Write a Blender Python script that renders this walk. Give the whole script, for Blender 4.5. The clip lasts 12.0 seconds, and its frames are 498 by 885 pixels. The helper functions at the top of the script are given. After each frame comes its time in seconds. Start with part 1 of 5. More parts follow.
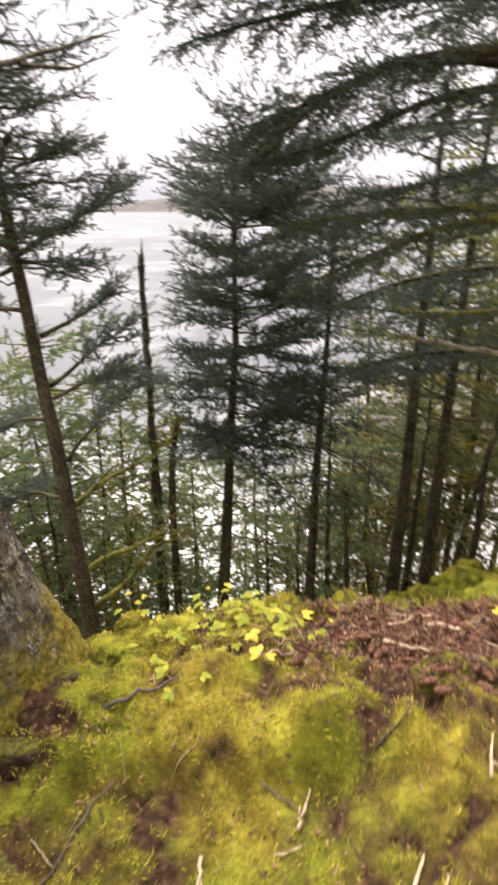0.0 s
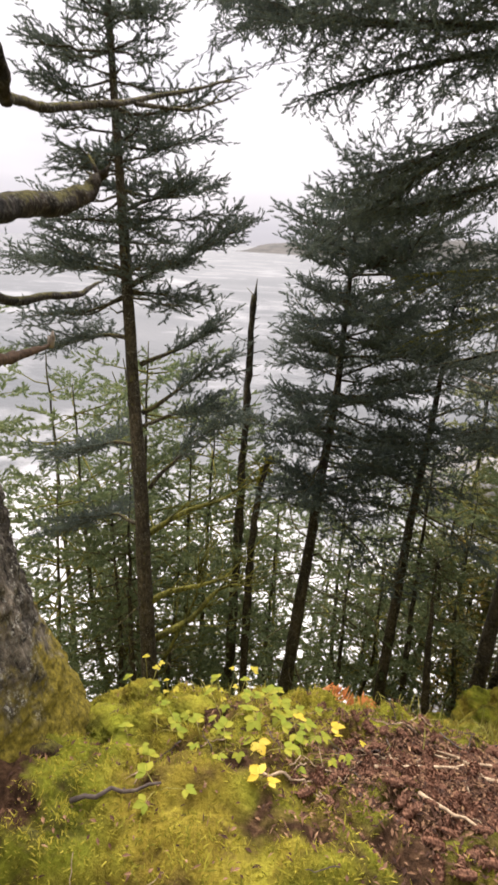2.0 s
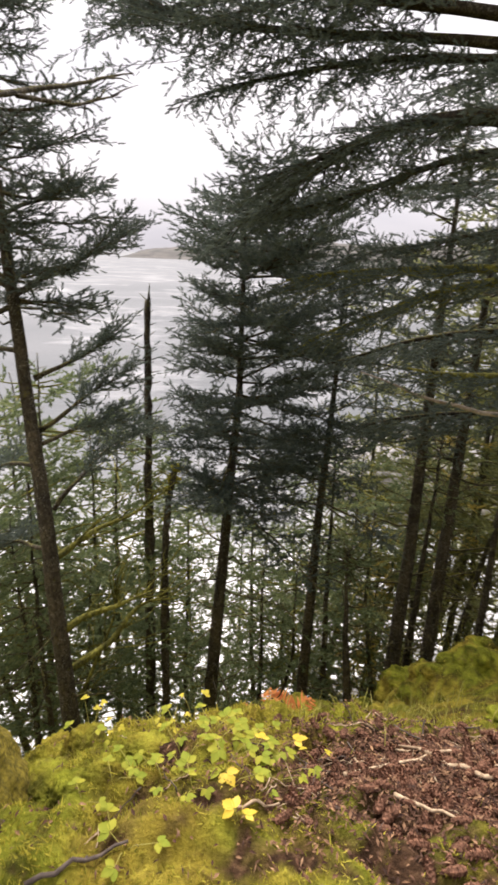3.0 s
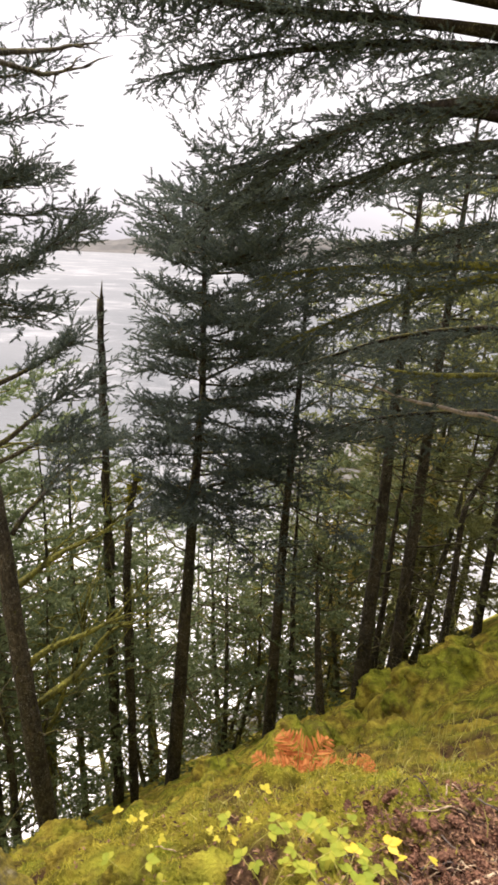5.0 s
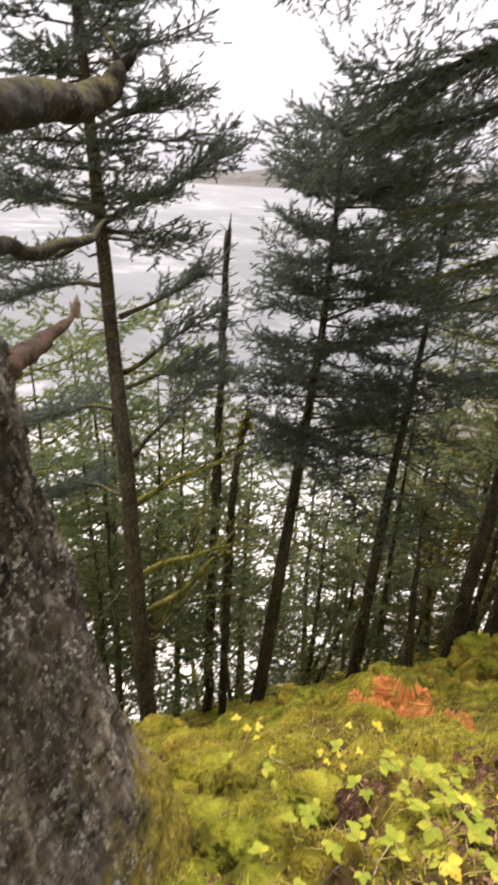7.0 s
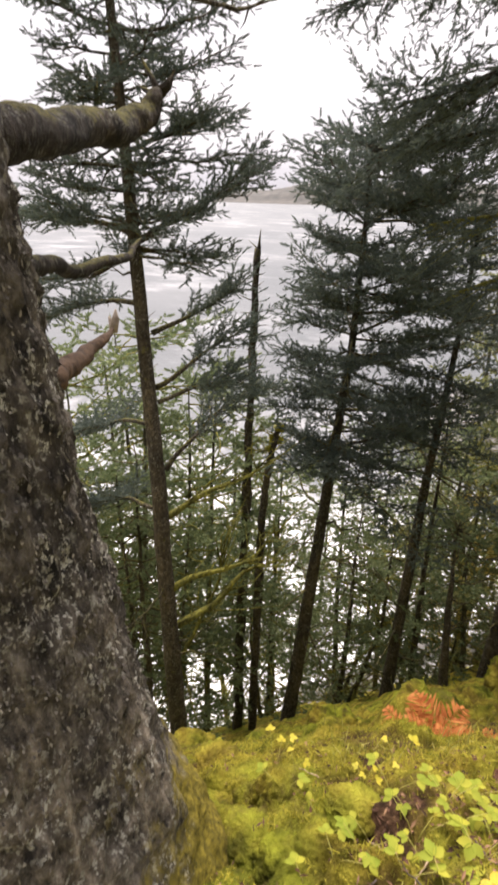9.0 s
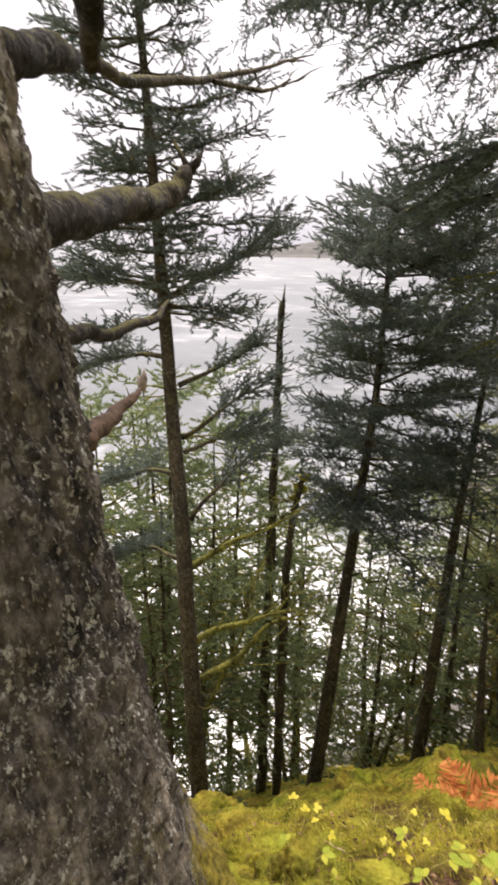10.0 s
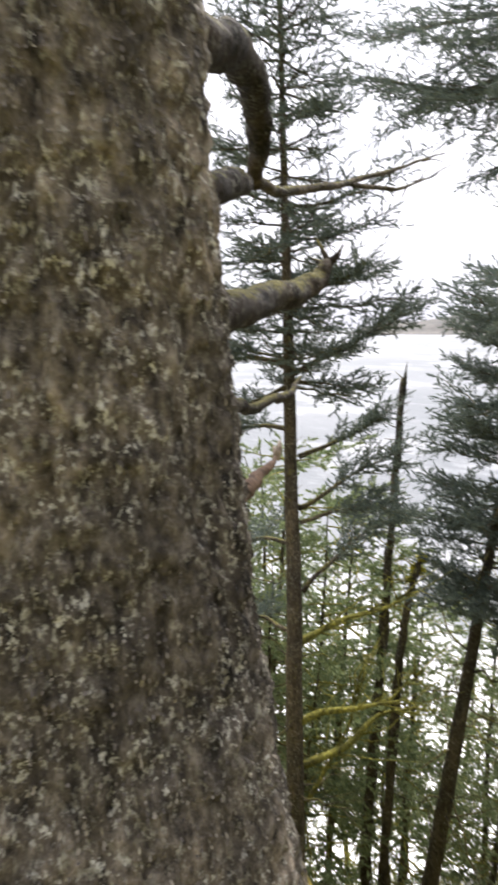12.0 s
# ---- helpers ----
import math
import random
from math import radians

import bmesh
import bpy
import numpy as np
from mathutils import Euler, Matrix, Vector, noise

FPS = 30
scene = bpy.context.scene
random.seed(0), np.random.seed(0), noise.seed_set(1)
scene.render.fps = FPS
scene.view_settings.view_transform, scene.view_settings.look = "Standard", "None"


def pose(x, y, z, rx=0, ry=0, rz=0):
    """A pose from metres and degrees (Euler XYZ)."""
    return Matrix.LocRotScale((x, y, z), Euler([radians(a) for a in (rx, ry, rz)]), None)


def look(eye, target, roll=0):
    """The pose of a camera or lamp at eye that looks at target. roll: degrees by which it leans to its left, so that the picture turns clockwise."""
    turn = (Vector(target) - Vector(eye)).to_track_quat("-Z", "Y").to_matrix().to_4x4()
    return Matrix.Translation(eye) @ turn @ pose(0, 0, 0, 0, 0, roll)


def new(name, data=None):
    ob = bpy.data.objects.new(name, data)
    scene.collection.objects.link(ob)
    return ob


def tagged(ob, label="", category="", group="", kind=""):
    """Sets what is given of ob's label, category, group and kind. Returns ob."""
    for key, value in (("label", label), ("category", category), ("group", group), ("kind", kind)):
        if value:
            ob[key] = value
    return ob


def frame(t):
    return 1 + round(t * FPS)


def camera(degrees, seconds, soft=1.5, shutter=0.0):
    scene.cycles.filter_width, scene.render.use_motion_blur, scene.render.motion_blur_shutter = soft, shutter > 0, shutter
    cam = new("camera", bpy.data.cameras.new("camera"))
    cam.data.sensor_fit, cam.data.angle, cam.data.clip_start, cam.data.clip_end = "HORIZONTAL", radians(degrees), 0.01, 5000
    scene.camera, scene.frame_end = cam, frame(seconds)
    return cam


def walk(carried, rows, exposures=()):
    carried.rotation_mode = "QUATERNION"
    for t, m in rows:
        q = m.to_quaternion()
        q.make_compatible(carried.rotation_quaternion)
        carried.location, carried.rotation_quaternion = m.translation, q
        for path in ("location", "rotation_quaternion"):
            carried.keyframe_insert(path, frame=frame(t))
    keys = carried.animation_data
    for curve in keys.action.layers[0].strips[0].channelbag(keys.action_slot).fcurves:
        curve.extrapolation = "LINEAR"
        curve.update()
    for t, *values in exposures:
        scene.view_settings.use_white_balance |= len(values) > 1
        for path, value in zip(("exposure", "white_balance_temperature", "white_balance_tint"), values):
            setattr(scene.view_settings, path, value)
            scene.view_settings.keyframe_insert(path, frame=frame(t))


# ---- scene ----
cam = camera(49.1, 12.0, soft=3.0, shutter=0.5)
PATH = [
    (0, (0.233, -0.043, 1.74), (0.126, 1.784, 0.932), -0.5),
    (0.5, (0.337, 0.054, 1.746), (0.041, 1.896, 1.023), 2.0),
    (1, (0.329, 0.14, 1.75), (0.003, 1.967, 1.005), 0.6),
    (1.5, (0.348, 0.202, 1.745), (-0.124, 2.043, 1.122), 2.9),
    (2, (0.395, 0.255, 1.741), (-0.095, 2.07, 1.056), 3.1),
    (2.5, (0.374, 0.309, 1.725), (0.017, 2.136, 0.992), 4.1),
    (3, (0.248, 0.323, 1.722), (0.124, 2.209, 1.067), 2.2),
    (3.5, (0.179, 0.388, 1.71), (0.13, 2.277, 1.056), 2.7),
    (3.7, (0.177, 0.447, 1.717), (0.136, 2.347, 1.092), 2.3),
    (5.3, (-0.195, 0.719, 1.734), (-0.09, 2.598, 1.058), 2.5),
    (5.5, (-0.208, 0.722, 1.736), (-0.12, 2.6, 1.056), 2.6),
    (6, (-0.217, 0.72, 1.727), (-0.22, 2.59, 1.016), 2.7),
    (6.5, (-0.234, 0.715, 1.712), (-0.371, 2.55, 0.929), 3.1),
    (7, (-0.258, 0.709, 1.695), (-0.526, 2.488, 0.82), 3.2),
    (7.2, (-0.263, 0.708, 1.692), (-0.575, 2.457, 0.775), 2.9),
    (8.8, (-0.276, 0.68, 1.685), (-0.659, 2.441, 0.818), 1.6),
    (9, (-0.267, 0.679, 1.692), (-0.645, 2.459, 0.862), 1.6),
    (9.5, (-0.263, 0.676, 1.705), (-0.661, 2.489, 0.961), 1.2),
    (10, (-0.259, 0.665, 1.728), (-0.744, 2.486, 1.057), 0.7),
    (10.5, (-0.266, 0.648, 1.736), (-0.861, 2.455, 1.118), 0.5),
    (11, (-0.266, 0.632, 1.745), (-0.948, 2.426, 1.183), 0.2),
    (11.5, (-0.263, 0.611, 1.754), (-0.992, 2.405, 1.252), 0.1),
    (12, (-0.284, 0.549, 1.748), (-1.176, 2.289, 1.327), 0.3),
]
walk(cam, [(t, look(eye, target, roll)) for t, eye, target, roll in PATH], exposures=[(0, 0.82, 6750, 17), (0.7, 0.72, 6700, 17), (2, 0.48, 6600, 16), (3.5, 0.53, 6650, 16), (5.5, 0.68, 6700, 17), (9.5, 0.66, 6700, 17), (11.3, 0.78, 6500, 16), (12, 1.02, 6250, 14)])

# ---- world and light ----
SUN_ELEVATION, SUN_AZIMUTH = radians(57), radians(-22)  # azimuth from +y, positive towards +x
world = bpy.data.worlds.new("overcast")
scene.world = world
world.use_nodes = True
wn, wl = world.node_tree.nodes, world.node_tree.links
sky = wn.new("ShaderNodeTexSky")
sky.sky_type, sky.sun_disc = "NISHITA", False
sky.sun_elevation, sky.sun_rotation = SUN_ELEVATION, SUN_AZIMUTH
sky.air_density, sky.dust_density = 1.0, 4.0
grey = wn.new("ShaderNodeHueSaturation")
grey.inputs["Saturation"].default_value = 0.12
wl.new(sky.outputs[0], grey.inputs["Color"])
cloud = wn.new("ShaderNodeMix")
cloud.data_type = "RGBA"
cloud.inputs[0].default_value = 0.75
cloud.inputs[7].default_value = (7.0, 6.9, 7.1, 1)
wl.new(grey.outputs[0], cloud.inputs[6])
veil = wn.new("ShaderNodeTexNoise")
veil.inputs["Scale"].default_value, veil.inputs["Detail"].default_value = 2.2, 5
veil_map = wn.new("ShaderNodeMapping")
veil_map.inputs["Scale"].default_value = (1, 1, 3.5)
wl.new(wn.new("ShaderNodeTexCoord").outputs["Generated"], veil_map.inputs["Vector"])
wl.new(veil_map.outputs[0], veil.inputs["Vector"])
veil_ramp = wn.new("ShaderNodeValToRGB")
veil_ramp.color_ramp.elements[0].position, veil_ramp.color_ramp.elements[0].color = 0.35, (0.8, 0.81, 0.84, 1)
veil_ramp.color_ramp.elements[1].position, veil_ramp.color_ramp.elements[1].color = 0.62, (1, 1, 1, 1)
wl.new(veil.outputs[0], veil_ramp.inputs[0])
veiled = wn.new("ShaderNodeMix")
veiled.data_type, veiled.blend_type = "RGBA", "MULTIPLY"
veiled.inputs[0].default_value = 1.0
wl.new(cloud.outputs[2], veiled.inputs[6])
wl.new(veil_ramp.outputs[0], veiled.inputs[7])
# an overcast sky is brighter overhead than at the horizon
height = wn.new("ShaderNodeSeparateXYZ")
wl.new(wn.new("ShaderNodeTexCoord").outputs["Generated"], height.inputs[0])
zenith = wn.new("ShaderNodeMapRange")
zenith.inputs["To Min"].default_value, zenith.inputs["To Max"].default_value = 0.74, 1.4
wl.new(height.outputs[2], zenith.inputs["Value"])
dome = wn.new("ShaderNodeVectorMath")
dome.operation = "SCALE"
wl.new(veiled.outputs[2], dome.inputs[0])
wl.new(zenith.outputs[0], dome.inputs["Scale"])
wl.new(dome.outputs[0], wn["Background"].inputs[0])
wn["Background"].inputs[1].default_value = 0.145
sun = new("sun", bpy.data.lights.new("sun", "SUN"))
sun.data.energy, sun.data.angle, sun.data.color = 5.0, radians(40), (1.0, 0.94, 0.85)
to_sun = Vector((math.sin(SUN_AZIMUTH) * math.cos(SUN_ELEVATION), math.cos(SUN_AZIMUTH) * math.cos(SUN_ELEVATION), math.sin(SUN_ELEVATION)))
sun.matrix_world = look((0, 0, 60), Vector((0, 0, 60)) - to_sun)


# ---- materials ----
def material(name, rough=0.8, metal=0.0, spec=0.3):
    m = bpy.data.materials.new(name)
    m.use_nodes = True
    b = m.node_tree.nodes["Principled BSDF"]
    b.inputs["Roughness"].default_value = rough
    b.inputs["Metallic"].default_value = metal
    b.inputs["Specular IOR Level"].default_value = spec
    return m, m.node_tree.nodes, m.node_tree.links, b


def texture(n, l, scale, detail=4, stretch=None, kind="noise", coord="Object", rough=0.55):
    """A noise or voronoi factor in object or world space."""
    if coord == "World":
        src = n.new("ShaderNodeNewGeometry").outputs["Position"]
    else:
        src = n.new("ShaderNodeTexCoord").outputs["Object"]
    if stretch:
        mp = n.new("ShaderNodeMapping")
        mp.inputs["Scale"].default_value = stretch
        l.new(src, mp.inputs["Vector"])
        src = mp.outputs[0]
    if kind == "noise":
        t = n.new("ShaderNodeTexNoise")
        t.inputs["Detail"].default_value = detail
        t.inputs["Roughness"].default_value = rough
    else:
        t = n.new("ShaderNodeTexVoronoi")
    t.inputs["Scale"].default_value = scale
    l.new(src, t.inputs["Vector"])
    return t.outputs[0]


def ramp(n, l, fac, *stops):
    r = n.new("ShaderNodeValToRGB")
    e = r.color_ramp.elements
    while len(e) < len(stops):
        e.new(0.5)
    for k, (p, c) in zip(e, stops):
        k.position, k.color = p, (*c, 1) if len(c) == 3 else c
    l.new(fac, r.inputs[0])
    return r.outputs[0]


def blend(n, l, fac, a, b, mode="MIX"):
    x = n.new("ShaderNodeMix")
    x.data_type, x.blend_type = "RGBA", mode
    for v, k in ((fac, 0), (a, 6), (b, 7)):
        if isinstance(v, (int, float)):
            x.inputs[k].default_value = v
        elif isinstance(v, tuple):
            x.inputs[k].default_value = (*v, 1)
        else:
            l.new(v, x.inputs[k])
    return x.outputs[2]


def math_node(n, l, op, a, b=0.0, clamp=False):
    x = n.new("ShaderNodeMath")
    x.operation, x.use_clamp = op, clamp
    for v, k in ((a, 0), (b, 1)):
        if isinstance(v, (int, float)):
            x.inputs[k].default_value = v
        else:
            l.new(v, x.inputs[k])
    return x.outputs[0]


def relief(n, l, b, height, strength, distance):
    x = n.new("ShaderNodeBump")
    x.inputs["Strength"].default_value, x.inputs["Distance"].default_value = strength, distance
    l.new(height, x.inputs["Height"])
    l.new(x.outputs[0], b.inputs["Normal"])


def upward(n, l):
    g = n.new("ShaderNodeNewGeometry")
    s = n.new("ShaderNodeSeparateXYZ")
    l.new(g.outputs["Normal"], s.inputs[0])
    return s.outputs[2]


def make_ground():
    m, n, l, b = material("moss_ground", 0.95, spec=0.1)
    big = texture(n, l, 2.2, 5, coord="World")
    fine = texture(n, l, 60, 6, coord="World", rough=0.7)
    mid = texture(n, l, 9, 6, coord="World")
    moss = ramp(n, l, mid, (0.3, (0.14, 0.1, 0.022)), (0.48, (0.34, 0.265, 0.036)), (0.68, (0.6, 0.5, 0.075)))
    green = ramp(n, l, mid, (0.32, (0.09, 0.1, 0.012)), (0.66, (0.38, 0.4, 0.04)))
    col = blend(n, l, ramp(n, l, big, (0.42, (0, 0, 0)), (0.58, (1, 1, 1))), moss, green)
    soil = ramp(n, l, texture(n, l, 40, 5, coord="World"), (0.3, (0.03, 0.017, 0.01)), (0.55, (0.1, 0.055, 0.03)), (0.75, (0.22, 0.13, 0.07)))
    # litter heap: an ellipse beside the path, and scattered bare spots
    pos = n.new("ShaderNodeNewGeometry").outputs["Position"]
    mp = n.new("ShaderNodeMapping")
    mp.inputs["Location"].default_value, mp.inputs["Scale"].default_value = (-0.85 / 0.56, -1.66 / 0.36, 0), (1 / 0.56, 1 / 0.36, 0)
    l.new(pos, mp.inputs["Vector"])
    ln = n.new("ShaderNodeVectorMath")
    ln.operation = "LENGTH"
    l.new(mp.outputs[0], ln.inputs[0])
    edge = math_node(n, l, "ADD", ln.outputs["Value"], math_node(n, l, "MULTIPLY", math_node(n, l, "SUBTRACT", texture(n, l, 7, 5, coord="World"), 0.5), 1.8))
    heap = ramp(n, l, edge, (0.75, (1, 1, 1)), (1.15, (0, 0, 0)))
    bare = ramp(n, l, texture(n, l, 5, 6, coord="World", rough=0.7), (0.52, (0, 0, 0)), (0.62, (1, 1, 1)))
    # bare hollow among the roots
    mp2 = n.new("ShaderNodeMapping")
    mp2.inputs["Location"].default_value, mp2.inputs["Scale"].default_value = (0.55 / 0.2, -1.1 / 0.16, 0), (1 / 0.2, 1 / 0.16, 0)
    l.new(pos, mp2.inputs["Vector"])
    ln2 = n.new("ShaderNodeVectorMath")
    ln2.operation = "LENGTH"
    l.new(mp2.outputs[0], ln2.inputs[0])
    hollow = ramp(n, l, math_node(n, l, "ADD", ln2.outputs["Value"], math_node(n, l, "MULTIPLY", math_node(n, l, "SUBTRACT", texture(n, l, 9, 5, coord="World"), 0.5), 1.6)), (0.7, (1, 1, 1)), (1.0, (0, 0, 0)))
    heap = math_node(n, l, "MAXIMUM", heap, hollow)
    gap = n.new("ShaderNodeAttribute")
    gap.attribute_name = "soil_between_cushions"
    thin = math_node(n, l, "MAXIMUM", math_node(n, l, "MULTIPLY", bare, 0.55), math_node(n, l, "MULTIPLY", gap.outputs["Fac"], 1.1))
    mask = math_node(n, l, "MAXIMUM", heap, thin, True)
    col = blend(n, l, mask, col, soil)
    col = blend(n, l, 0.55, col, ramp(n, l, fine, (0.3, (0.35, 0.35, 0.35)), (0.65, (1.2, 1.2, 1.2))), "MULTIPLY")
    l.new(col, b.inputs["Base Color"])
    relief(n, l, b, math_node(n, l, "ADD", fine, mid), 1.0, 0.035)
    return m


def make_bark(name, dark, mid, light, lichen, moss_amount, scale=1.0, foot=False):
    m, n, l, b = material(name, 0.92, spec=0.2)
    plates = texture(n, l, 34 * scale, 7, (1, 1, 0.5), rough=0.7)
    col = ramp(n, l, plates, (0.36, dark), (0.52, mid), (0.7, light))
    stain = texture(n, l, 5 * scale, 5, (1, 1, 0.3), rough=0.6)
    col = blend(n, l, 0.8, col, ramp(n, l, stain, (0.36, (0.28, 0.27, 0.27)), (0.5, (0.9, 0.88, 0.86)), (0.62, (1.5, 1.42, 1.3))), "MULTIPLY")
    if lichen > 0:
        flecks = texture(n, l, 85 * scale, 5, (1, 1, 0.7), rough=0.7)
        patch = texture(n, l, 7 * scale, 6, rough=0.7)
        amount = math_node(n, l, "MULTIPLY", ramp(n, l, flecks, (0.53, (0, 0, 0)), (0.59, (1, 1, 1))), ramp(n, l, patch, (0.42, (0.1, 0.1, 0.1)), (0.56, (1, 1, 1))))
        col = blend(n, l, math_node(n, l, "MULTIPLY", amount, lichen), col, ramp(n, l, texture(n, l, 22, 3), (0.4, (0.2, 0.19, 0.145)), (0.6, (0.56, 0.55, 0.48))))
    if moss_amount > 0:
        up = upward(n, l)
        where = math_node(n, l, "ADD", math_node(n, l, "MULTIPLY", up, 0.24), texture(n, l, 9, 6, rough=0.65))
        col = blend(n, l, math_node(n, l, "MULTIPLY", ramp(n, l, where, (0.6, (0, 0, 0)), (0.74, (1, 1, 1))), moss_amount), col, ramp(n, l, texture(n, l, 70, 4), (0.35, (0.05, 0.05, 0.012)), (0.65, (0.22, 0.2, 0.035))))
    if foot:
        # moss that has grown up from the root
        sep = n.new("ShaderNodeSeparateXYZ")
        l.new(n.new("ShaderNodeTexCoord").outputs["Object"], sep.inputs[0])
        reach = math_node(n, l, "ADD", sep.outputs[2], math_node(n, l, "MULTIPLY", math_node(n, l, "SUBTRACT", texture(n, l, 9, 6, rough=0.65), 0.5), 1.2))
        col = blend(n, l, ramp(n, l, reach, (0.16, (1, 1, 1)), (0.4, (0, 0, 0))), col, ramp(n, l, texture(n, l, 60, 4), (0.3, (0.09, 0.075, 0.014)), (0.65, (0.34, 0.27, 0.04))))
    l.new(col, b.inputs["Base Color"])
    relief(n, l, b, plates, 1.0, 0.035)
    return m


def make_leaf(name, stops, trans=0.25, rough=0.6, scale=3.0):
    """Thin leaf or needle: colour varies by clump and by island; some light passes through."""
    m, n, l, b = material(name, rough, spec=0.25)
    g = n.new("ShaderNodeNewGeometry")
    clump = texture(n, l, scale, 3, coord="World")
    f = math_node(n, l, "ADD", math_node(n, l, "MULTIPLY", g.outputs["Random Per Island"], 0.45), math_node(n, l, "MULTIPLY", clump, 0.6))
    col = ramp(n, l, f, *stops)
    l.new(col, b.inputs["Base Color"])
    t = n.new("ShaderNodeBsdfTranslucent")
    l.new(col, t.inputs["Color"])
    mixer = n.new("ShaderNodeMixShader")
    mixer.inputs[0].default_value = trans
    l.new(b.outputs[0], mixer.inputs[1])
    l.new(t.outputs[0], mixer.inputs[2])
    l.new(mixer.outputs[0], n["Material Output"].inputs[0])
    return m


def make_sea():
    m, n, l, b = material("sea_water", 0.38, spec=0.2)
    swell = texture(n, l, 0.3, 7, (1, 1.6, 1), coord="World", rough=0.62)
    streak = ramp(n, l, texture(n, l, 0.035, 9, (0.8, 1.1, 1), coord="World", rough=0.68), (0.52, (0, 0, 0)), (0.7, (1, 1, 1)))
    # surf along the foot of the bank
    sep = n.new("ShaderNodeSeparateXYZ")
    l.new(n.new("ShaderNodeNewGeometry").outputs["Position"], sep.inputs[0])
    off = math_node(n, l, "ADD", sep.outputs[1], math_node(n, l, "MULTIPLY", math_node(n, l, "SUBTRACT", texture(n, l, 0.12, 8, coord="World", rough=0.65), 0.5), 60))
    surf = ramp(n, l, math_node(n, l, "MULTIPLY", off, 0.01), (0.24, (1, 1, 1)), (0.5, (0, 0, 0)))
    foam = math_node(n, l, "MAXIMUM", math_node(n, l, "MULTIPLY", streak, 0.45), surf, True)
    water = ramp(n, l, texture(n, l, 0.02, 5, (0.5, 1.6, 1), coord="World"), (0.35, (0.07, 0.08, 0.088)), (0.65, (0.11, 0.118, 0.126)))
    l.new(blend(n, l, foam, water, (0.6, 0.6, 0.62)), b.inputs["Base Color"])
    relief(n, l, b, swell, 0.3, 0.4)
    return m


def make_plain(name, a, c, scale=20.0, rough=0.85, bump=0.4, stretch=None):
    m, n, l, b = material(name, rough, spec=0.2)
    t = texture(n, l, scale, 5, stretch)
    l.new(ramp(n, l, t, (0.3, a), (0.7, c)), b.inputs["Base Color"])
    relief(n, l, b, t, bump, 0.01)
    return m


GROUND = make_ground()
BARK = make_bark("lichen_bark", (0.017, 0.015, 0.013), (0.11, 0.096, 0.078), (0.3, 0.268, 0.225), 1.0, 0.0, foot=True)
BARK_FAR = make_bark("dark_bark", (0.02, 0.017, 0.012), (0.055, 0.046, 0.034), (0.105, 0.088, 0.066), 0.4, 0.65)
LIMB = make_bark("mossy_limb_bark", (0.012, 0.01, 0.008), (0.032, 0.026, 0.021), (0.07, 0.057, 0.047), 0.25, 0.55)
MOSSY = make_bark("moss_grown_bark", (0.06, 0.058, 0.018), (0.17, 0.17, 0.036), (0.36, 0.35, 0.06), 0.1, 0.8)
BARK_WOOD = make_bark("grey_green_bark", (0.03, 0.028, 0.018), (0.075, 0.068, 0.045), (0.14, 0.13, 0.085), 0.3, 0.8)
DEAD = make_plain("dead_wood", (0.14, 0.11, 0.085), (0.36, 0.31, 0.26), 30, stretch=(1, 1, 1))
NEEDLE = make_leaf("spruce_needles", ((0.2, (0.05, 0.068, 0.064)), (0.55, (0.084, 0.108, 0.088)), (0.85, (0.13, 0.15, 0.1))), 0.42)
# one foliage in two tones, shaded then sunlit: the light is in the colour
NEEDLE_SHADED = make_leaf("shaded_green_needles", ((0.2, (0.078, 0.11, 0.055)), (0.55, (0.145, 0.182, 0.085)), (0.85, (0.25, 0.28, 0.125))), 0.5, scale=1.2)
NEEDLE_SUNLIT = make_leaf("sunlit_spruce_needles", ((0.2, (0.11, 0.13, 0.06)), (0.55, (0.2, 0.215, 0.085)), (0.85, (0.32, 0.32, 0.12))), 0.55, scale=1.2)
LEAF_AUTUMN = make_leaf("autumn_shrub_leaves", ((0.2, (0.3, 0.26, 0.07)), (0.55, (0.5, 0.4, 0.1)), (0.85, (0.66, 0.52, 0.16))), 0.5, scale=3)
SEA = make_sea()


# ---- mesh helpers ----
class Builder:
    """Collects vertices and faces in arrays for one mesh."""

    def __init__(self):
        self.v, self.f, self.count = [], [], 0

    def add(self, verts, faces):
        verts, faces = np.asarray(verts, float), np.asarray(faces, int)
        self.v.append(verts)
        self.f.append(faces + self.count)
        self.count += len(verts)

    def mesh(self, name, mat, smooth=True):
        me = bpy.data.meshes.new(name)
        v = np.concatenate(self.v) if self.v else np.zeros((0, 3))
        sizes = np.concatenate([np.full(len(f), f.shape[1]) for f in self.f]) if self.f else np.zeros(0, int)
        loops = np.concatenate([f.ravel() for f in self.f]) if self.f else np.zeros(0, int)
        me.vertices.add(len(v))
        me.vertices.foreach_set("co", v.ravel())
        me.loops.add(len(loops))
        me.loops.foreach_set("vertex_index", loops.astype(np.int32))
        me.polygons.add(len(sizes))
        me.polygons.foreach_set("loop_start", np.concatenate([[0], np.cumsum(sizes)[:-1]]).astype(np.int32))
        me.polygons.foreach_set("use_smooth", np.full(len(sizes), smooth))
        me.update(calc_edges=True)
        me.materials.append(mat)
        return me


